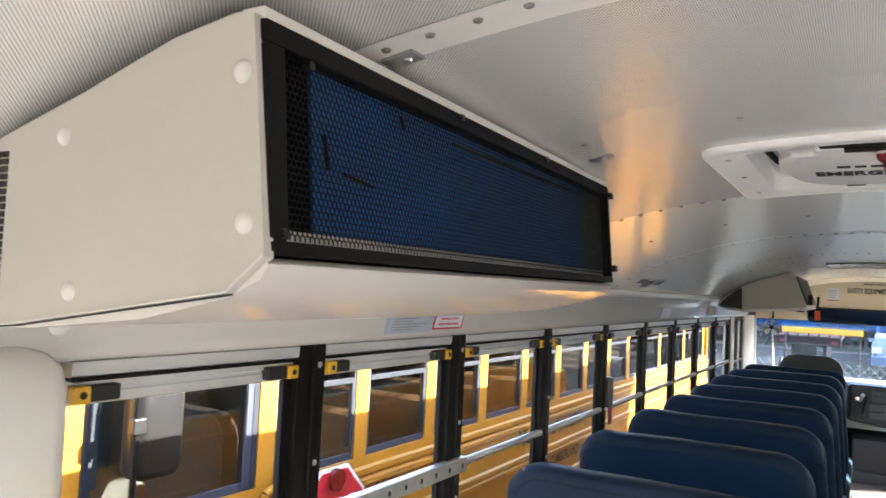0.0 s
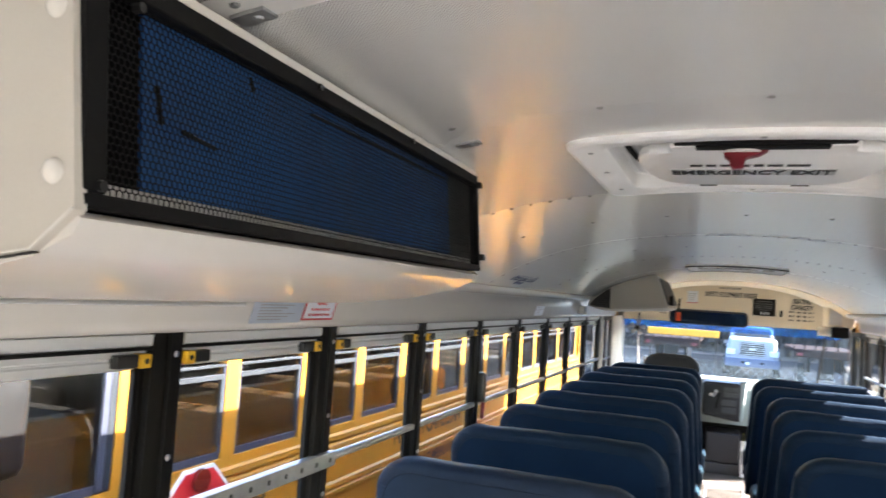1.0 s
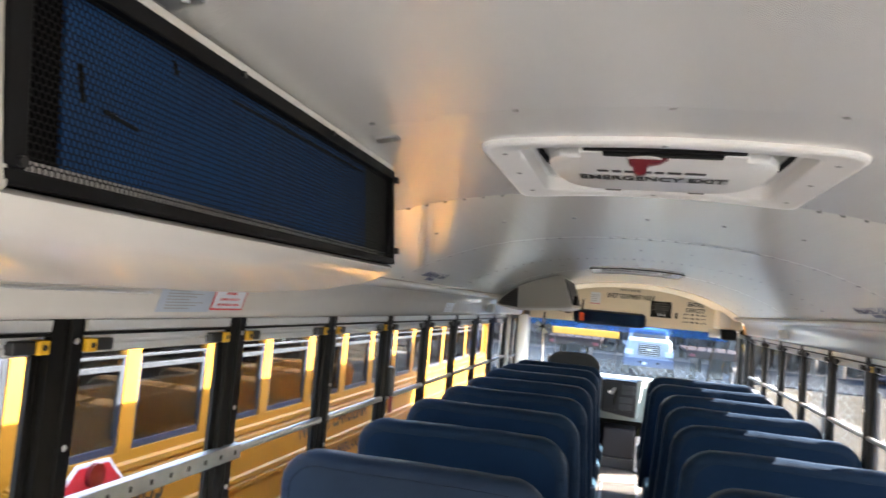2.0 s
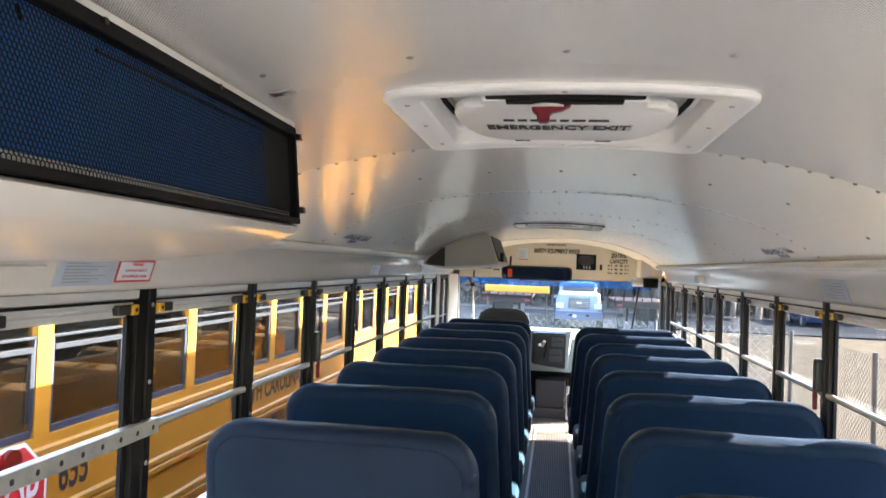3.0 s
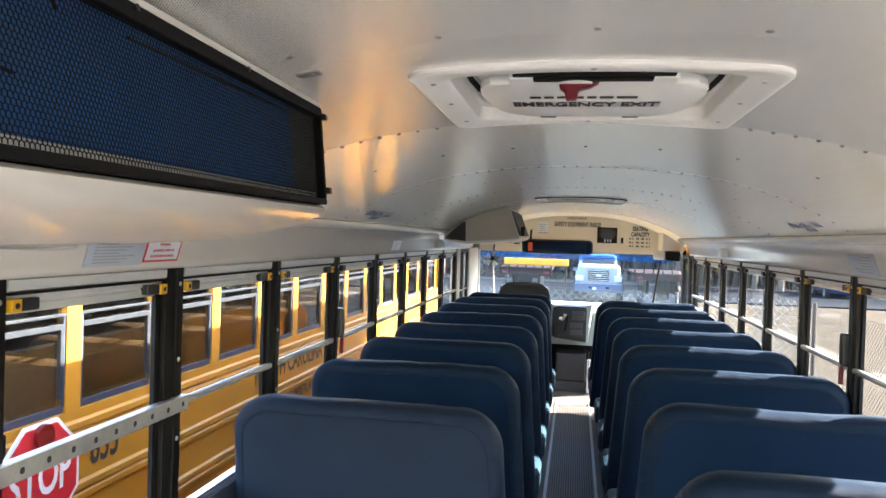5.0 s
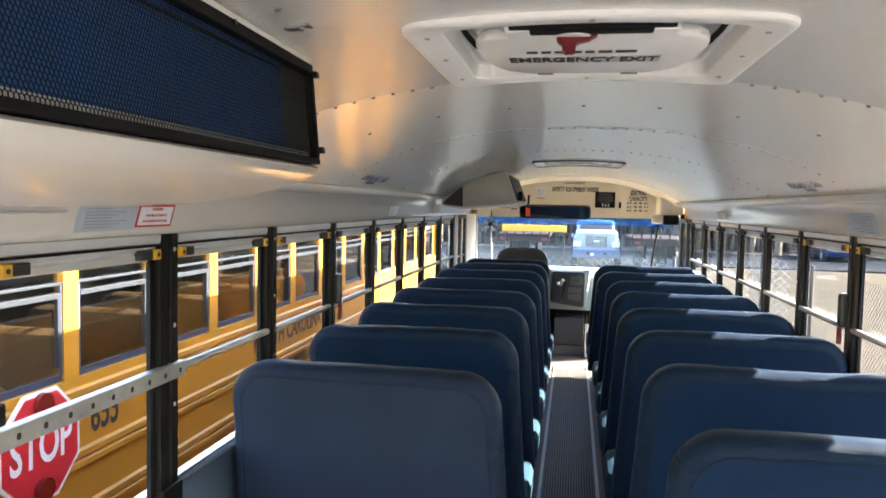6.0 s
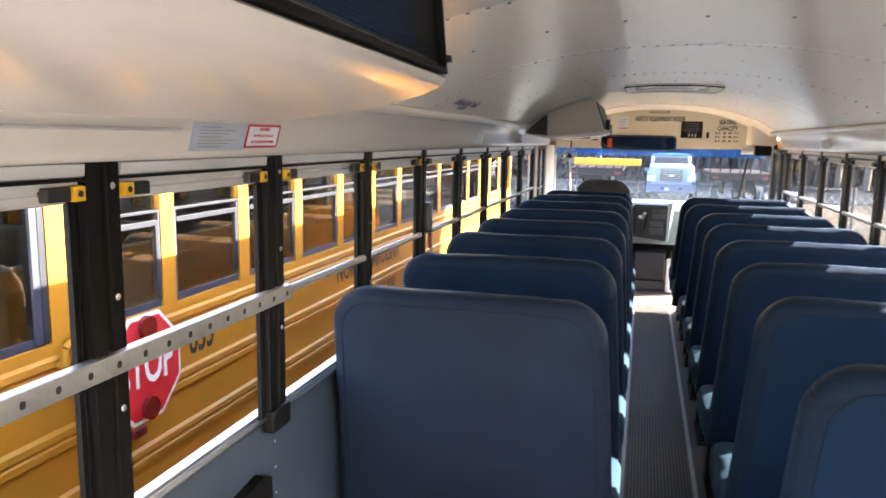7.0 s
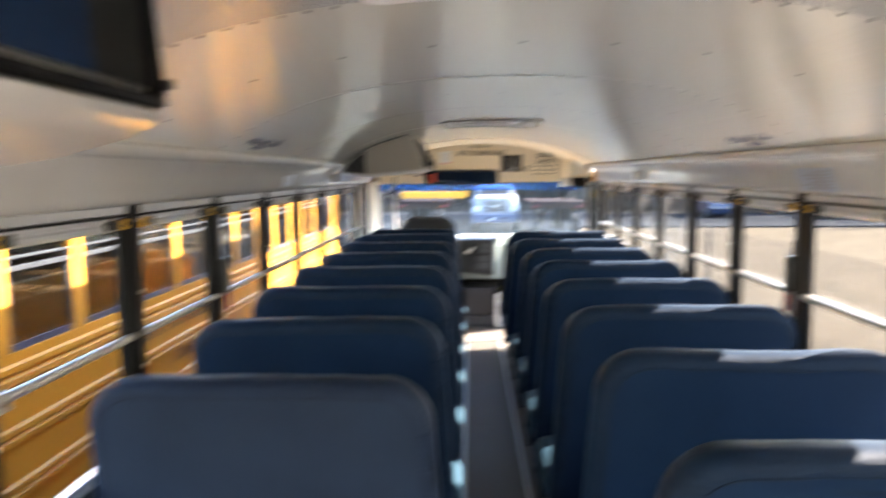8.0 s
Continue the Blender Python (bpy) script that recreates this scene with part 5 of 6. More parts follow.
def make_ceiling_label(s):
    x0 = 0.965
    t = thing("exit_label", "clear label with black exit lettering on the ceiling", "label", (s * x0, 3.34, arch(x0)))
    d = Vector((-s, 0, (0.29 * x0 + 0.4 * x0 ** 3))).normalized()
    right = Vector((0, -s, 0))
    nrm = right.cross(d)
    if nrm.z > 0:
        nrm = -nrm
    for txt, v, size, w in (("EMERGENCY EXIT", 0.050, 0.072, 0.70),):
        M = Matrix.Identity(4)
        c = d * v + nrm * 0.003
        for i in range(3):
            M[i][0], M[i][1], M[i][2], M[i][3] = right[i], d[i], nrm[i], c[i]
        words("lettering", txt, size, M, NAVYINK, t, width=w, bold=0.0)
    bm = bmesh.new()
    for k in range(3):
        a = -0.06 + 0.045 * k
        ps = [d * v + right * u + nrm * n for n in (0.0015, 0.003) for u, v in ((a, 0.0), (a + 0.03, 0.0), (a + 0.03, 0.022), (a, 0.022))]
        loft([ps[:4], ps[4:]], bm)
    part("print_bar", bm, NAVYINK, t)


NAVYINK = mat("navy_print", (0.07, 0.08, 0.15), 0.6, 0, 0.1, 30, 200, 0)
for s in (-1, 1):
    make_ceiling_label(s)

# header trims, fittings
tagged(link("header_cap", dome(bmesh.new(), Vector((-1.082, 0.635, 1.622)), 0.016, (0.95, 0, -0.2), 0.5, 14), WHITE, None, True), "white round plastic cap on the header panel", "cap")
_k = thing("wall_bracket", "black plastic bracket on the blue-grey wall panel", "bracket", (-1.145, 1.77, 0.50))
part("body", prism([(-0.085, 0.0), (0.09, 0.0), (0.085, 0.165), (0.04, 0.185), (-0.085, 0.17)], 0.0, 0.03, "x"), BLACK, _k)
part("flange", boxm(0.0, 0.012, -0.095, 0.10, -0.02, 0.0, 0.003), BLACK, _k)
tagged(link("conduit", rodm((-1.080, -0.5, 1.627), (-1.080, 1.44, 1.627), 0.0038, 8), BRUSHED), "thin metal conduit along the header panel", "conduit")
for s, y in ((1, 5.75), (-1, 5.6)):
    c = thing("camera_dome", "small white camera housing on the header panel", "camera housing", (s * 1.062, y, 1.62))
    part("housing", boxm(-0.03, 0.03, -0.04, 0.04, -0.03, 0.035, 0.012), WHITE, c)
for bx, y in ((-0.470, 0.588), (-0.455, 1.165)):
    c = thing("ceiling_bracket", "small steel strap bracket on the ceiling", "bracket", (bx, y, arch(bx) - 0.003))
    c.rotation_euler[1] = -math.atan(-0.29 * bx - 0.4 * bx ** 3)
    part("strap", boxm(-0.02, 0.018, -0.012, 0.012, -0.0025, 0.002, 0.0008), ALU_DULL, c)
    part("screw", dome(bmesh.new(), Vector((0.004, 0, -0.0025)), 0.0055, (0, 0, -1), 0.5, 8), ALU_DULL, c)


# ---- outside ----
def make_hood():
    """Engine hood and fenders before the windscreen, below its lower edge."""
    rings = []
    for y, w, z in ((8.88, 1.02, 0.78), (9.1, 1.0, 0.79), (9.9, 0.92, 0.72), (10.35, 0.84, 0.62), (10.5, 0.72, 0.45)):
        rings.append([(x, y, h) for x, h in rounded(-w, w, -0.45, z, 0.16, 5, 0.04)])
    structure("bus_hood", loft(rings), YELLOW, "yellow engine hood before the windscreen", "bus hood", smooth=True)


make_hood()
ZG = -0.95


def make_ground():
    bm = bmesh.new()
    n = 60
    def c(i):
        u = 2 * i / n - 1
        return math.copysign(abs(u) ** 3, u) * 1500 + u * 12
    vs = [[bm.verts.new((c(i), c(j) + 10, ZG + (0.05 * noise.noise((c(i) * 0.2, c(j) * 0.2, 0)) if abs(c(i)) < 60 else 0))) for j in range(n + 1)] for i in range(n + 1)]
    for i in range(n):
        for j in range(n):
            bm.faces.new((vs[i][j], vs[i + 1][j], vs[i + 1][j + 1], vs[i][j + 1]))
    structure("ground", bm, DIRT, "pale sandy gravel yard", "ground", smooth=True)


make_ground()
ASPHALT = mat("worn_asphalt", (0.015, 0.017, 0.020), 0.95, 0, 0.25, 0.7, 30, 0.5, 0.01, stain=0.3, spec=0.02)
_bm = boxm(-60, 4.6, 13.4, 46, ZG - 0.1, ZG + 0.06)
box(_bm, -60, 2.3, 9.3, 13.4, ZG - 0.1, ZG + 0.06)
box(_bm, 4.6, 39.9, 35, 46, ZG - 0.1, ZG + 0.06)
box(_bm, 26, 34, -60, 29.9, ZG - 0.1, ZG + 0.06)
LITTER = mat("leaf_litter", (0.075, 0.055, 0.038), 0.95, 0, 0.3, 1.0, 20, 0.6, 0.03)
_lb = boxm(-90, 120, 46.1, 110, ZG - 0.1, ZG + 0.06)
box(_lb, 40, 110, -60, 46.05, ZG - 0.1, ZG + 0.06)
structure("woodland_floor", _lb, LITTER, "brown leaf litter under the trees", "ground")
structure("road", _bm, ASPHALT, "worn dark asphalt road across the yard", "road")


def make_neighbour_bus():
    """A yellow school bus parked alongside, facing the other way: its driver's side faces this bus."""
    t = thing("school_bus", "yellow school bus parked alongside with red stop sign", "school bus", (-3.55, 6.0, ZG))
    X0, X1, YA, YB = -4.74, -2.36, 1.42, 12.6
    o = Vector((-3.55, 6.0, ZG))

    def B(x0, x1, y0, y1, z0, z1, bev=0.0):
        return boxm(x0 - o.x, x1 - o.x, y0 - o.y, y1 - o.y, z0 - o.z, z1 - o.z, bev)

    zs, zh = 0.79, 1.62
    posts = [2.44 + 0.70 * k for k in range(15)]
    for xs_, side in ((X1, 1), (X0, -1)):
        inn = xs_ - side * 0.05
        part("side_panel", B(*sorted((xs_, inn)), YA, YB, -0.55, zs), YELLOW, t)
        part("roof_side", B(*sorted((xs_, inn)), YA, YB, zh, 1.80, 0.01), YELLOW, t)
        part("cab_post", B(*sorted((xs_ + side * 0.002, inn)), YA, 1.55, zs, zh), YELLOW, t)
        for k, y in enumerate(posts):
            if y > YB - 0.1:
                continue
            part("window_post", B(*sorted((xs_ + side * 0.002, inn)), y - 0.052, y + 0.052, zs, zh), YELLOW, t)
        for z in (0.715, 0.655, 0.41, 0.36, 0.13, 0.08, -0.17, -0.22):
            part("rub_rail", prism([((xs_ - o.x), z - 0.026 - o.z), (xs_ - o.x + side * 0.018, z - 0.014 - o.z), (xs_ - o.x + side * 0.018, z + 0.014 - o.z), ((xs_ - o.x), z + 0.026 - o.z)], YA - o.y, YB - o.y), YELLOW, t)
        bays = [1.98] + [y + 0.35 for y in posts]
        for yc in bays:
            if yc + 0.3 > YB:
                continue
            hw = 0.305 if yc > 2 else 0.415
            w = part("window", B(*sorted((xs_ - side * 0.012, xs_ - side * 0.03)), yc - hw, yc + hw, zs + 0.0, zs + 0.035), NAVYTRIM, t)
            gl = part("pane", B(*sorted((xs_ - side * 0.02, xs_ - side * 0.024)), yc - hw + 0.02, yc + hw - 0.02, zs + 0.03, zh), SMOKE, w)
            gl.visible_shadow = False
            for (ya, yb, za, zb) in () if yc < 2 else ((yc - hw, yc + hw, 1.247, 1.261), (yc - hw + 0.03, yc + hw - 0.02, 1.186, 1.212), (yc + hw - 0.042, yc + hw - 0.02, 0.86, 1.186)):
                part("sash_bar", B(*sorted((xs_ - side * 0.002, xs_ - side * 0.02)), ya, yb, za, zb, 0.003), DIMMED_WHITE, w)
            part("sash_edge", B(*sorted((xs_ - side * 0.006, xs_ - side * 0.02)), yc - hw, yc - hw + 0.03, zs + 0.03, 1.25), NAVYTRIM, w)
            part("sash_edge", B(*sorted((xs_ - side * 0.006, xs_ - side * 0.02)), yc + hw - 0.02, yc + hw, zs + 0.03, 1.25), NAVYTRIM, w)
    # roof
    ring = []
    for i in range(17):
        a = -1 + 2 * i / 16
        ring.append(((X0 + X1) / 2 + a * 1.19 - o.x, 1.78 + 0.30 * (1 - abs(a) ** 2.6) - o.z))
    part("roof", prism(ring + [(x, z - 0.03) for x, z in ring[::-1]], YA - o.y, YB - o.y), WHITE, t, "white roof", True)
    part("bus_floor", B(X0 + 0.05, X1 - 0.05, YA, YB, -0.10, -0.02), DARKGLASS, t)
    part("end_wall", B(X0, X1, YB - 0.05, YB, -0.55, 1.80), YELLOW, t)
    for x in (X0 + 0.55, X1 - 0.57):
        for k in range(12):
            y = 3.3 + 0.74 * k
            part("seat_back", loft([[(xx - o.x, yy - o.y, zz - o.z) for xx, zz in rounded(x - 0.45 + kk, x + 0.45 - kk, 0.3, 0.98 - kk, 0.1, 4, 0.02)] for yy, kk in ((y, 0.02), (y + 0.03, 0.0), (y + 0.09, 0.0), (y + 0.11, 0.03))]), BROWNSEAT, t, "brown seat back seen through the glass", True)
    for ya, yb, za, zb in ((1.575, 1.612, 0.95, 1.60), (1.945, 1.962, 1.05, 1.60), (2.347, 2.378, 0.80, 1.60)):
        part("cab_window_bar", B(X1 - 0.012, X1 + 0.004, ya, yb, za, zb, 0.003), DIMMED_WHITE, t)
    part("cab_gasket", B(X1 - 0.012, X1 + 0.003, 2.312, 2.346, 0.80, 1.60, 0.003), NAVYTRIM, t)
    part("inner_lining", B(X0 + 0.052, X0 + 0.06, YA, YB, -0.02, zs), LINING, t, "grey interior lining")
    part("inner_lining", B(X1 - 0.06, X1 - 0.052, YA, YB, -0.02, zs - 0.01), LINING, t)
    part("inner_ceiling", B(X0 + 0.06, X1 - 0.06, YA + 0.05, YB - 0.06, 1.74, 1.75), LINING, t)
    part("cab_seat", loft([[(xx - o.x, yy - o.y, zz - o.z) for xx, zz in rounded(-3.05 + kk, -2.55 - kk, 0.2, 1.08 - kk, 0.12, 4, 0.02)] for yy, kk in ((2.35, 0.03), (2.37, 0.0), (2.46, 0.0), (2.49, 0.03))]), SEATBLACK, t, "dark driver seat", True)
    # hood end and wheels
    part("hood", loft([[(xx - o.x, yy - o.y, zz - o.z) for xx, zz in rounded(-4.6 + k, -2.5 - k, -0.45, 0.75 - k * 2, 0.2, 4, 0.05)] for yy, k in ((1.44, 0.0), (0.4, 0.05), (-0.1, 0.12), (-0.25, 0.25))]), YELLOW, t, "", True)
    part("skirt", B(X0 + 0.08, X1 - 0.08, YA, YB, -0.60, -0.45), BLACK, t)
    for y in (0.45, 9.2):
        for x in (X1 - 0.15, X0 + 0.15):
            wh = part("wheel", rodm((x - 0.13 - o.x, y - o.y, 0.48), (x + 0.13 - o.x, y - o.y, 0.48), 0.48, 28), TYRE, t, "black tyre", True)
            part("rim", rodm((x - 0.135 - o.x, y - o.y, 0.48), (x + 0.135 - o.x, y - o.y, 0.48), 0.27, 20), ALU_DULL, wh)
    # mirror on its arm
    rings = []
    for z, k in ((0.985, 0.55), (0.995, 0.85), (1.02, 1.0), (1.28, 1.0), (1.36, 0.9), (1.375, 0.6)):
        rings.append([(-2.245 + x * k - o.x, 1.745 + y * k - o.y, z - o.z) for x, y in rounded(-0.06, 0.06, -0.105, 0.105, 0.05, 5)])
    mr = part("side_mirror", loft(rings), BLACK_GLOSS, t, "black rounded side mirror housing", True)
    part("mirror_arm", rodm((-2.185 - o.x, 1.62 - o.y, 0.60 - o.z), (-2.185 - o.x, 1.635 - o.y, 1.45 - o.z), 0.011, 8), BLACK, mr)
    part("mirror_clamp", boxm(-2.20 - o.x, -2.165 - o.x, 1.605 - o.y, 1.655 - o.y, 1.16 - o.z, 1.215 - o.z, 0.006), BLACK_GLOSS, mr, "grey mirror clamp")
    part("mirror_arm", rodm((-2.35 - o.x, 1.50 - o.y, 0.62 - o.z), (-2.185 - o.x, 1.62 - o.y, 0.62 - o.z), 0.011, 8), BLACK, mr)
    part("mirror_arm", rodm((-2.35 - o.x, 1.50 - o.y, 1.45 - o.z), (-2.185 - o.x, 1.635 - o.y, 1.45 - o.z), 0.011, 8), BLACK, mr)
    # yellow grab loop on the first post
    g0 = [(2.40, 0.70), (2.41, 0.765), (2.45, 0.785), (2.53, 0.785)]
    bm = bmesh.new()
    for (ya, za), (yb, zb) in zip(g0, g0[1:]):
        rod(bm, (-2.32 - o.x, ya - o.y, za - o.z), (-2.32 - o.x, yb - o.y, zb - o.z), 0.018, 10)
    for ya, za in (g0[0], g0[-1]):
        rod(bm, (-2.32 - o.x, ya - o.y, za - o.z), (-2.365 - o.x, ya - o.y, za - o.z), 0.018, 10)
    part("grab_handle", bm, YELLOW, t, "yellow grab handle", True)
    # stop sign
    cy, cz, R = 2.77, 0.59, 0.262
    pts = [(cy - o.y + R * math.cos(radians(22.5 + 45 * i)), cz - o.z + R * math.sin(radians(22.5 + 45 * i))) for i in range(8)]
    sg = part("stop_sign", prism(pts, -2.235 - o.x, -2.225 - o.x, "x"), WHITE, t, "red octagonal stop sign with white border")
    pts = [(cy - o.y + R * 0.93 * math.cos(radians(22.5 + 45 * i)), cz - o.z + R * 0.93 * math.sin(radians(22.5 + 45 * i))) for i in range(8)]
    part("sign_face", prism(pts, -2.226 - o.x, -2.223 - o.x, "x"), STOPRED, sg)
    words("lettering", "STOP", 0.235, Matrix.Translation((-2.2225 - o.x, cy - o.y, cz - o.z)) @ pose(0, 0, 0, 90, 0, 90), WHITE, sg, width=0.66, bold=0.02)
    for z in (cz + 0.185, cz - 0.185):
        part("sign_lamp", rodm((-2.225 - o.x, cy - o.y, z - o.z), (-2.20 - o.x, cy - o.y, z - o.z), 0.052, 18), LAMPRED, sg, "dark red round lamp")
    part("sign_arm", B(-2.36, -2.235, cy - 0.28, cy - 0.18, cz - 0.06, cz + 0.24, 0.01), BLACK, t)
    part("side_lamp", B(-2.36, -2.335, 2.81, 2.90, 0.215, 0.26, 0.008), RED, t, "small red marker lamp")
    # lettering on the side
    words("fleet_number", "655", 0.235, Matrix.Translation((-2.3575 - o.x, 3.39 - o.y, 0.562 - o.z)) @ pose(0, 0, 0, 90, 0, 90), INK, t, width=0.66, bold=0.02)
    words("lettering", "NORTH CAROLINA", 0.215, Matrix.Translation((-2.3575 - o.x, 5.90 - o.y, 0.575 - o.z)) @ pose(0, 0, 0, 90, 0, 90), INK, t, width=0.78, bold=0.02)
    words("lettering", "CUMBERLAND", 0.125, Matrix.Translation((-2.3575 - o.x, 6.18 - o.y, 0.285 - o.z)) @ pose(0, 0, 0, 90, 0, 90), INK, t, width=0.85)


# white bars with a near-black base colour, to hold down the sun on them
DIMMED_WHITE = mat("dimmed_white_aluminium", (0.023, 0.026, 0.030), 0.6, 0, 0.1, 8, 160, 0.1, spec=0.12)
SMOKE = glass_mat("smoked_glass", (0.66, 0.65, 0.62), 0.0, 0.10)
BROWNSEAT = mat("brown_vinyl", (0.07, 0.045, 0.025), 0.6, 0, 0.15, 5, 150, 0.2)
TYRE = mat("tyre_rubber", (0.02, 0.02, 0.02), 0.8, 0, 0.2, 8, 90, 0.4)
LINING = mat("grey_interior_lining", (0.10, 0.105, 0.10), 0.6, 0, 0.15, 3, 60, 0.1)
make_neighbour_bus()


def make_fence(a, b, height=1.5, cell=0.057, r=0.0028, wire_material=None):
    """Chain-link fence from a to b: two families of slanting wires, posts and rails."""
    a, b = Vector((*a, ZG)), Vector((*b, ZG))
    L = (b - a).length
    d = (b - a).normalized()
    t = thing("chain_link_fence", "galvanised chain-link fence on steel posts", "fence", a)
    verts, faces = [], []
    nrm = Vector((-d.y, d.x, 0))

    def wire(u0, z0, u1, z1):
        w = Vector((u1 - u0, z1 - z0)).normalized()
        q = Vector((-w.y, w.x)) * r
        i = len(verts)
        for u, z in ((u0, z0), (u1, z1)):
            for k in range(3):
                an = 2 * math.pi * k / 3
                p = d * (u + q.x * math.cos(an)) + Vector((0, 0, z + q.y * math.cos(an))) + nrm * (r * math.sin(an))
                verts.append(tuple(p))
        for k in range(3):
            faces.append((i + k, i + (k + 1) % 3, i + 3 + (k + 1) % 3, i + 3 + k))

    step = cell * math.sqrt(2)
    n = int(L / step)
    for i in range(-int(height / step) - 1, n + 1):
        for sg in (1, -1):
            u0 = i * step
            ua, ub = (u0, u0 + height) if sg > 0 else (u0 + height, u0)

            def cutat(u):
                return 0.03 + (height - 0.03) * (u - ua) / (ub - ua)

            c0, c1 = max(0.0, min(ua, ub)), min(L, max(ua, ub))
            if c1 - c0 < 0.01:
                continue
            wire(c0, cutat(c0), c1, cutat(c1))
    me = bpy.data.meshes.new("wire_mesh")
    me.from_pydata(verts, [], faces)
    me.materials.append(wire_material or GALV)
    g = new("wire_mesh", me)
    g.parent = t
    tagged(g, "diamond wire mesh", kind="stuff")
    for k in range(int(L / 3.0) + 1):
        p = d * (3.0 * k)
        part("post", rodm((p.x, p.y, 0), (p.x, p.y, height + 0.04), 0.03, 10), GALV, t, "", True)


# one wire in two tones: sunlight painted on the front fence, shade on the side
SUNLITWIRE = mat("sunlit_galvanised_wire", (0.15, 0.19, 0.20), 0.5, 0.1, 0.05, 10, 100, 0.0)
GALV = mat("galvanised_wire", (0.030, 0.030, 0.028), 0.6, 0.0, 0.1, 10, 100, 0.05)
make_fence((3.6, -3.0), (3.6, 16.0), 1.76)
make_fence((-7.3, 13.0), (3.56, 13.0), 1.76, 0.10, 0.0028, SUNLITWIRE)


def make_truck():
    """White medium truck seen from the front, parked across the yard."""
    t = thing("box_truck", "white medium-duty truck with dark grille", "truck", (1.0, 33.0, ZG))
    part("cab", loft([[(x, y, z) for x, z in rounded(-0.84 + k, 0.84 - k, 0.75, 2.05 - k * 0.6, 0.18, 4, 0.03)] for y, k in ((0.9, 0.06), (1.3, 0.0), (2.7, 0.0))]), TRUCKW, t, "", True)
    part("hood", loft([[(x, y, z) for x, z in rounded(-0.9 + k, 0.9 - k, 0.62, 1.62 - k * 1.4, 0.12, 4, 0.03)] for y, k in ((-0.55, 0.07), (-0.42, 0.0), (1.0, 0.0))]), TRUCKW, t, "", True)
    for s in (-1, 1):
        f = part("fender", loft([[(x, y, z) for x, z in rounded(*sorted((s * 0.76, s * 0.99)), 0.55, 1.30, 0.08, 3)] for y in (-0.4, -0.2, 0.75, 0.9)]), TRUCKW, t, "", True)
        part("headlight", boxm(*sorted((s * 0.66, s * 0.98)), -0.62, -0.5, 0.92, 1.14, 0.02), WHITE, t, "rectangular headlight")
        wh = part("wheel", rodm((s * 0.8, 0.3, 0.45), (s * 1.08, 0.3, 0.45), 0.45, 20), TYRE, t, "", True)
        part("rim", rodm((s * 0.8, 0.3, 0.45), (s * 1.09, 0.3, 0.45), 0.25, 16), ALU_DULL, wh)
        part("mirror", boxm(*sorted((s * 1.15, s * 1.30)), 1.0, 1.06, 1.45, 1.9, 0.02), BLACK, t)
    part("grille", boxm(-0.45, 0.45, -0.6, -0.5, 0.92, 1.42, 0.01), BLACK, t)
    for k in range(6):
        part("grille_bar", boxm(-0.44, 0.44, -0.62, -0.58, 0.95 + 0.083 * k, 0.975 + 0.083 * k), ALU, t)
    part("emblem", boxm(-0.12, 0.12, -0.635, -0.6, 1.13, 1.20, 0.01), ALU, t, "plain emblem shape")
    part("bumper", boxm(-1.02, 1.02, -0.75, -0.55, 0.45, 0.80, 0.03), BUMPER, t, "blue-grey steel bumper")
    for x in (-0.42, 0.30):
        part("bumper_slot", boxm(x, x + 0.14, -0.765, -0.745, 0.60, 0.68, 0.005), BLACK, t)
    part("plate", boxm(-0.25, -0.1, -0.76, -0.74, 0.55, 0.66), WHITE, t)
    part("windscreen", prism([(-0.72, 1.64), (0.72, 1.64), (0.66, 1.92), (-0.66, 1.92)], 0.86, 0.905), DARKGLASS, t)
    part("bed", boxm(-1.1, 1.1, 2.9, 7.5, 0.95, 1.2, 0.02), BLACK, t)


TRUCKW = mat("white_truck_paint", (0.35, 0.35, 0.355), 0.5, 0, 0.06, 3, 100, 0.05)
BUMPER = mat("blue_grey_bumper", (0.12, 0.14, 0.20), 0.5, 0, 0.08, 3, 100, 0.05)
make_truck()
RUST = mat("rusty_orange_steel", (0.034, 0.022, 0.018), 0.9, 0, 0.35, 5, 60, 0.3, stain=0.5, spec=0.05)


def make_trailer(x, y, w, zd, material, label):
    t = thing("flatbed_trailer", label, "trailer", (x, y, ZG))
    part("deck", boxm(-w, w, 0, 4.0, zd - 0.12, zd, 0.02), material, t)
    part("rear_beam", boxm(-w, w, -0.12, 0.0, zd - 0.30, zd - 0.02, 0.02), material, t)
    for k in range(7):
        part("stake", boxm(-w + (2 * w - 0.05) * k / 6, -w + (2 * w - 0.05) * k / 6 + 0.05, -0.03, 0.03, zd - 0.01, zd + 0.10 + 0.10 * ((k * 5) % 3), 0.005), material, t)
    for s in (-1, 1):
        part("wheel", rodm((s * w * 0.62, 0.7, 0.45), (s * w * 0.85, 0.7, 0.45), 0.45, 18), TYRE, t, "", True)
        part("lamp", boxm(s * w * 0.8 - 0.1, s * w * 0.8 + 0.1, -0.14, -0.11, zd - 0.24, zd - 0.14), RED, t)
        part("support", boxm(s * w * 0.5 - 0.05, s * w * 0.5 + 0.05, 0.2, 3.8, 0.6, zd - 0.11, 0.01), BLACK, t)
    part("hitch", boxm(-0.25, 0.25, -0.16, 0.0, 0.4, zd - 0.25, 0.03), BLACK, t)


make_trailer(-1.8, 27.0, 0.95, 1.62, RUST, "rusty orange flatbed trailer parked in the yard")
make_trailer(3.4, 30.0, 1.1, 1.45, RUST, "rusty brown flatbed trailer parked in the yard")


BEAMY = mat("orange_yellow_paint", (0.70, 0.30, 0.012), 0.5, 0, 0.12, 3, 60, 0.1, stain=0.3)


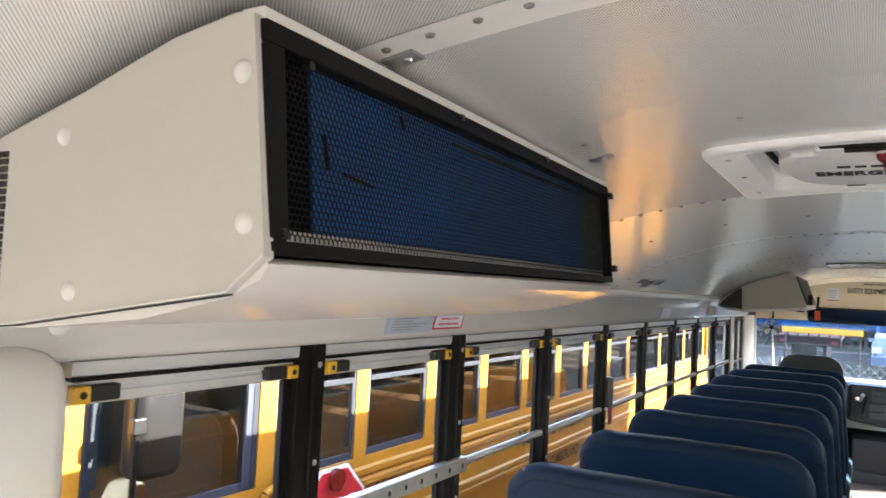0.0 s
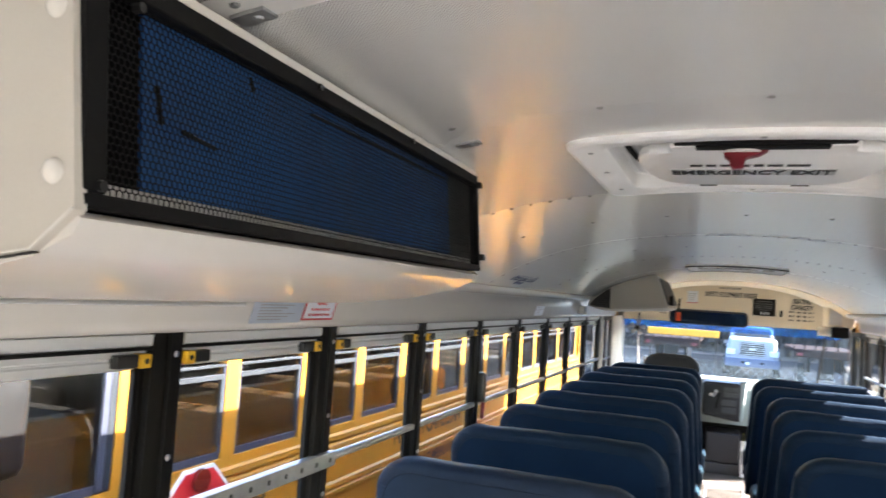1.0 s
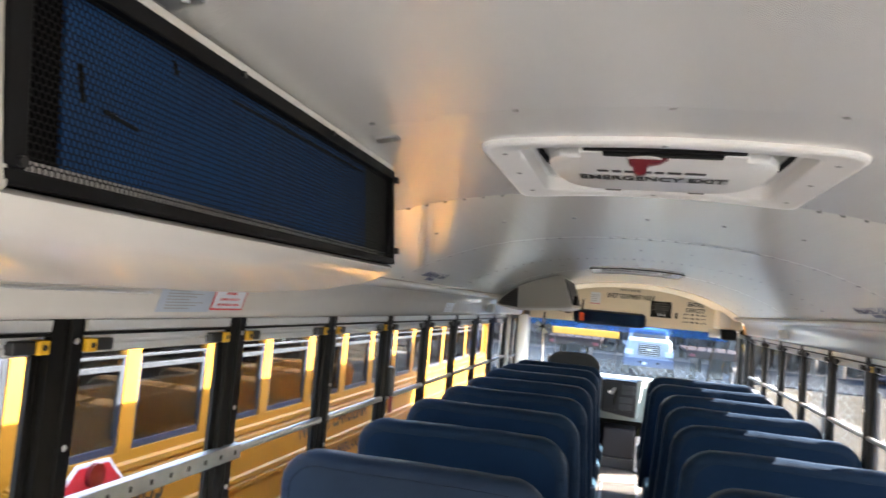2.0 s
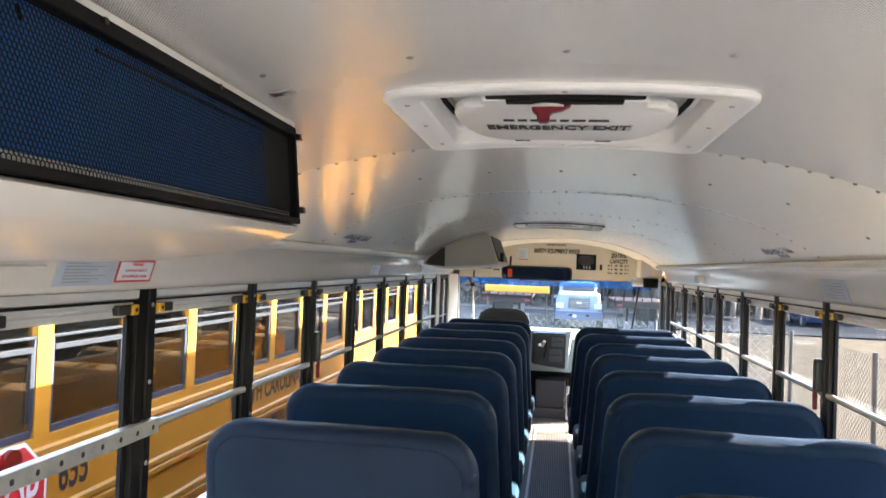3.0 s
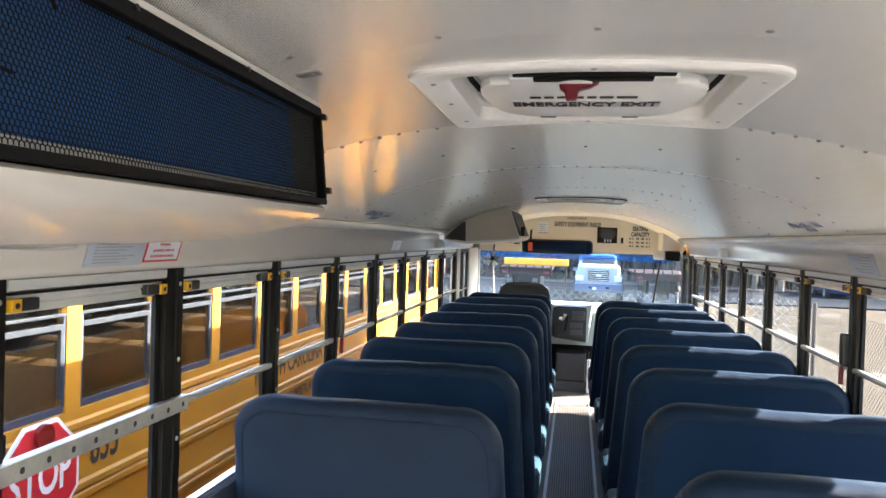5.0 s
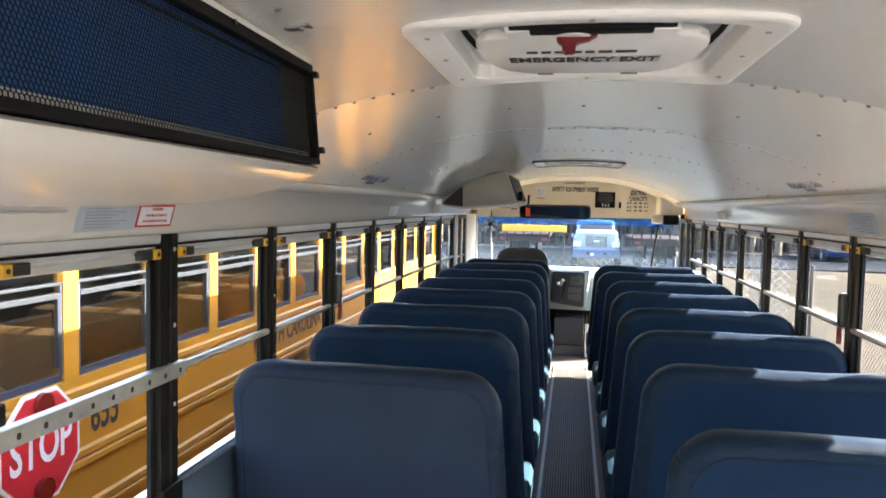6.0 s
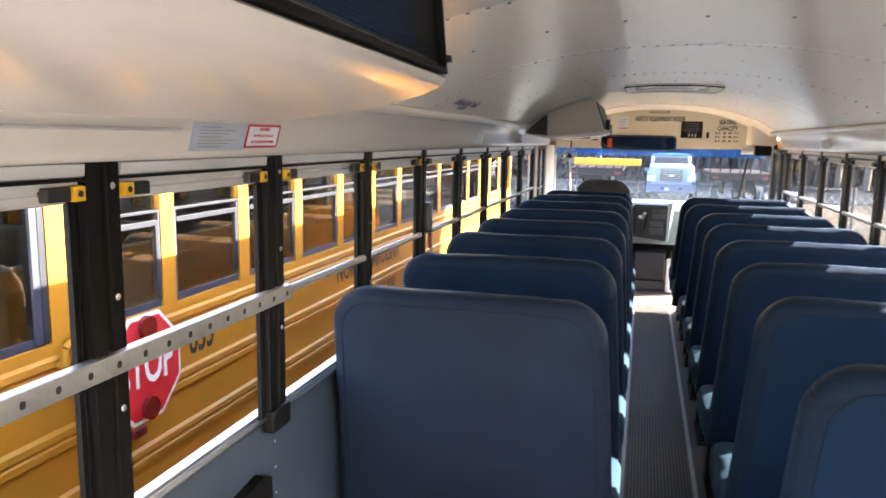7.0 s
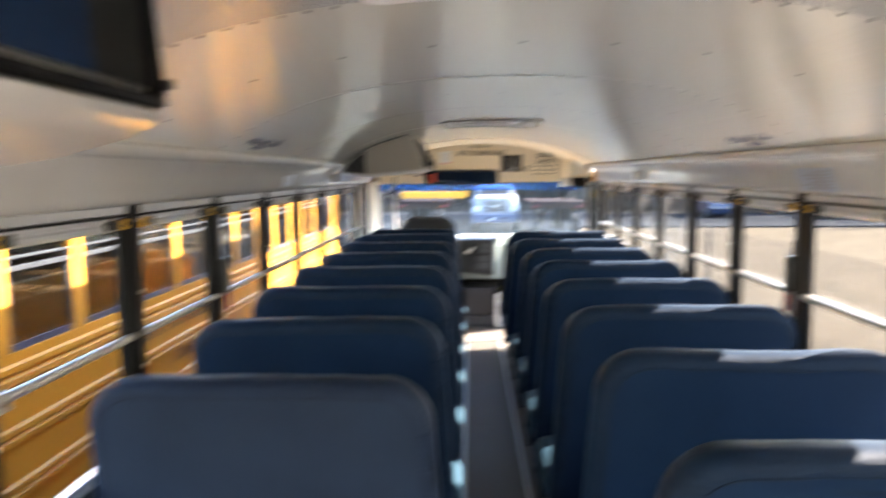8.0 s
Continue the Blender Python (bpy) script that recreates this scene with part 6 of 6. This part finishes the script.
def make_beam():
    t = thing("gate_barrier", "yellow horizontal steel beam on two posts", "barrier", (-1.32, 25.0, ZG))
    part("beam", boxm(-1.09, 1.09, -0.08, 0.08, 1.77, 1.99, 0.02), BEAMY, t)
    for s in (-1, 1):
        part("post", rodm((s * 1.0, 0, 0), (s * 1.0, 0, 1.78), 0.025, 10), BROWNALU, t, "", True)


make_beam()


def make_car(x, y, rz, material, label):
    t = thing("parked_car", label, "car", (x, y, ZG))
    t.rotation_euler[2] = radians(rz)
    rings = []
    for px, w, zb, zt in ((-2.2, 0.70, 0.45, 0.72), (-2.1, 0.82, 0.3, 0.85), (-1.3, 0.88, 0.22, 0.95), (0.9, 0.88, 0.22, 0.95), (1.9, 0.84, 0.28, 0.80), (2.2, 0.70, 0.4, 0.62)):
        rings.append([(px, a, b) for a, b in rounded(-w, w, zb, zt, 0.12, 3)])
    part("body", loft(rings), material, t, "", True)
    rings = []
    for px, w, zt in ((-1.7, 0.70, 0.94), (-1.1, 0.66, 1.40), (0.3, 0.66, 1.44), (1.1, 0.72, 0.95)):
        rings.append([(px, a, b) for a, b in rounded(-w, w, 0.85, max(zt, 0.93), 0.06, 3, 0.02)])
    part("cabin", loft(rings), CARGLASS, t, "dark glazed cabin", True)
    part("roof", boxm(-1.0, 0.28, -0.6, 0.6, 1.41, 1.455, 0.02), material, t)
    for px in (-1.35, 1.35):
        for s in (-1, 1):
            wh = part("wheel", rodm((px, s * 0.72, 0.32), (px, s * 0.9, 0.32), 0.32, 20), TYRE, t, "", True)
            part("rim", rodm((px, s * 0.72, 0.32), (px, s * 0.91, 0.32), 0.2, 14), ALU_DULL, wh)


CARGLASS = mat("dark_car_glass", (0.02, 0.025, 0.03), 0.08, 0, 0.05, 3, 60, 0)
CARBLUE = mat("blue_car_paint", (0.010, 0.022, 0.06), 0.2, 0.2, 0.05, 3, 60, 0, coat=0.6)
CARGREY = mat("grey_car_paint", (0.2, 0.21, 0.23), 0.25, 0.3, 0.05, 3, 60, 0, coat=0.6)
make_car(14.0, 43.0, 86, CARBLUE, "dark blue car parked across the yard")
make_car(20.5, 40.5, 10, CARGREY, "grey car parked across the yard")
make_car(24.0, 33.0, 80, CARGREY, "grey car parked across the yard")


def make_tree(seed, h):
    rnd = random.Random(seed)
    t = thing("bare_tree", "tall bare winter tree with brown twigs", "tree", (0, 0, ZG), "bare trees")
    bm = bmesh.new()
    r0 = h * 0.016
    pts = [Vector((0, 0, 0))]
    for k in range(1, 6):
        pts.append(Vector((rnd.uniform(-.03, .03) * h, rnd.uniform(-.03, .03) * h, h * k / 5)))
    for k in range(5):
        rod(bm, pts[k], pts[k + 1], r0 * (1 - k / 5.5), 7, r0 * (1 - (k + 1) / 5.5))
    part("trunk", bm, BARK, t, "", True)
    verts, faces = [], []

    def stick(p, q, r):
        d = (q - p).normalized()
        u = d.orthogonal().normalized()
        v = d.cross(u)
        i = len(verts)
        for c, rr in ((p, r), (q, r * 0.4)):
            for k in range(3):
                a = 2 * math.pi * k / 3
                verts.append(tuple(c + (u * math.cos(a) + v * math.sin(a)) * rr))
        for k in range(3):
            faces.append((i + k, i + (k + 1) % 3, i + 3 + (k + 1) % 3, i + 3 + k))

    def grow(p, d, ln, r, depth):
        q = p + d * ln
        stick(p, q, r)
        if depth == 0:
            return
        for _ in range(rnd.randint(3, 4)):
            s = rnd.uniform(0.35, 1.0)
            nd = (d + Vector((rnd.gauss(0, .55), rnd.gauss(0, .55), rnd.gauss(0.12, .4)))).normalized()
            grow(p + d * ln * s, nd, ln * rnd.uniform(.45, .7), r * .5, depth - 1)

    for k in range(16):
        z = h * rnd.uniform(0.25, 0.97)
        a = rnd.uniform(0, 2 * math.pi)
        i = min(4, int(z / h * 5))
        base = pts[i].lerp(pts[i + 1], z / h * 5 - i)
        grow(base, Vector((math.cos(a), math.sin(a), rnd.uniform(.2, 1.0))).normalized(), h * rnd.uniform(.1, .2) * (1.2 - z / h), r0 * .35, 3)
    me = bpy.data.meshes.new("crown")
    me.from_pydata(verts, [], faces)
    me.materials.append(BARK)
    c = new("crown", me)
    c.parent = t
    tagged(c, "fine bare twigs", kind="stuff")
    return t


_rnd = random.Random(5)
trees = [make_tree(k, 11 + 2 * k) for k in range(4)]
spots = []
for k in range(64):
    if k < 34:
        x, y = -32 + 2.1 * k + _rnd.uniform(-.9, .9), 44 + _rnd.uniform(0, 10)
    else:
        x, y = 42 + _rnd.uniform(0, 14), -6 + 2.0 * (k - 34) + _rnd.uniform(-.8, .8)
    spots.append((x, y))
for k, (x, y) in enumerate(spots):
    m = pose(x, y, ZG, 0, 0, _rnd.uniform(0, 360))
    if k < 4:
        trees[k].matrix_basis = m
    else:
        copy_thing(trees[k % 4], m)


def make_woods():
    """Far thicket behind the trees: many leaning stems and leafy clumps in one sheet of depth."""
    rnd = random.Random(9)
    verts, faces = [], []
    for k in range(14000):
        a = rnd.uniform(-0.9, 1.75)
        R = rnd.uniform(47, 68)
        x, y = R * math.sin(a), R * math.cos(a) + 2
        h = rnd.uniform(3, 11) * (0.6 + 0.4 * math.sin(a * 9 + math.sin(a * 23)))
        lean = Vector((rnd.gauss(0, .08), rnd.gauss(0, .08), 1)) * h
        w = rnd.uniform(.03, .16)
        i = len(verts)
        p = Vector((x, y, ZG))
        for c, r in ((p, w), (p + lean, w * .3)):
            for j in range(3):
                an = 2 * math.pi * j / 3
                verts.append((c.x + r * math.cos(an), c.y + r * math.sin(an), c.z))
        for j in range(3):
            faces.append((i + j, i + (j + 1) % 3, i + 3 + (j + 1) % 3, i + 3 + j))
        for _ in range(6):
            q = p + lean * rnd.uniform(.05, .95) + Vector((rnd.gauss(0, .5), rnd.gauss(0, .5), 0))
            s = rnd.uniform(.06, .26)
            i = len(verts)
            for _v in range(3):
                verts.append((q.x + rnd.gauss(0, s), q.y + rnd.gauss(0, s), q.z + rnd.gauss(0, s)))
            faces.append((i, i + 1, i + 2))
    me = bpy.data.meshes.new("woods")
    me.from_pydata(verts, [], faces)
    me.materials.append(WOODS)
    tagged(new("woods", me), "brown winter woods at the edge of the yard", "woods", kind="stuff")


WOODS = mat("winter_brush", (0.085, 0.068, 0.054), 0.95, 0, 0.35, 0.6, 8, 0, island=0.9)
make_woods()
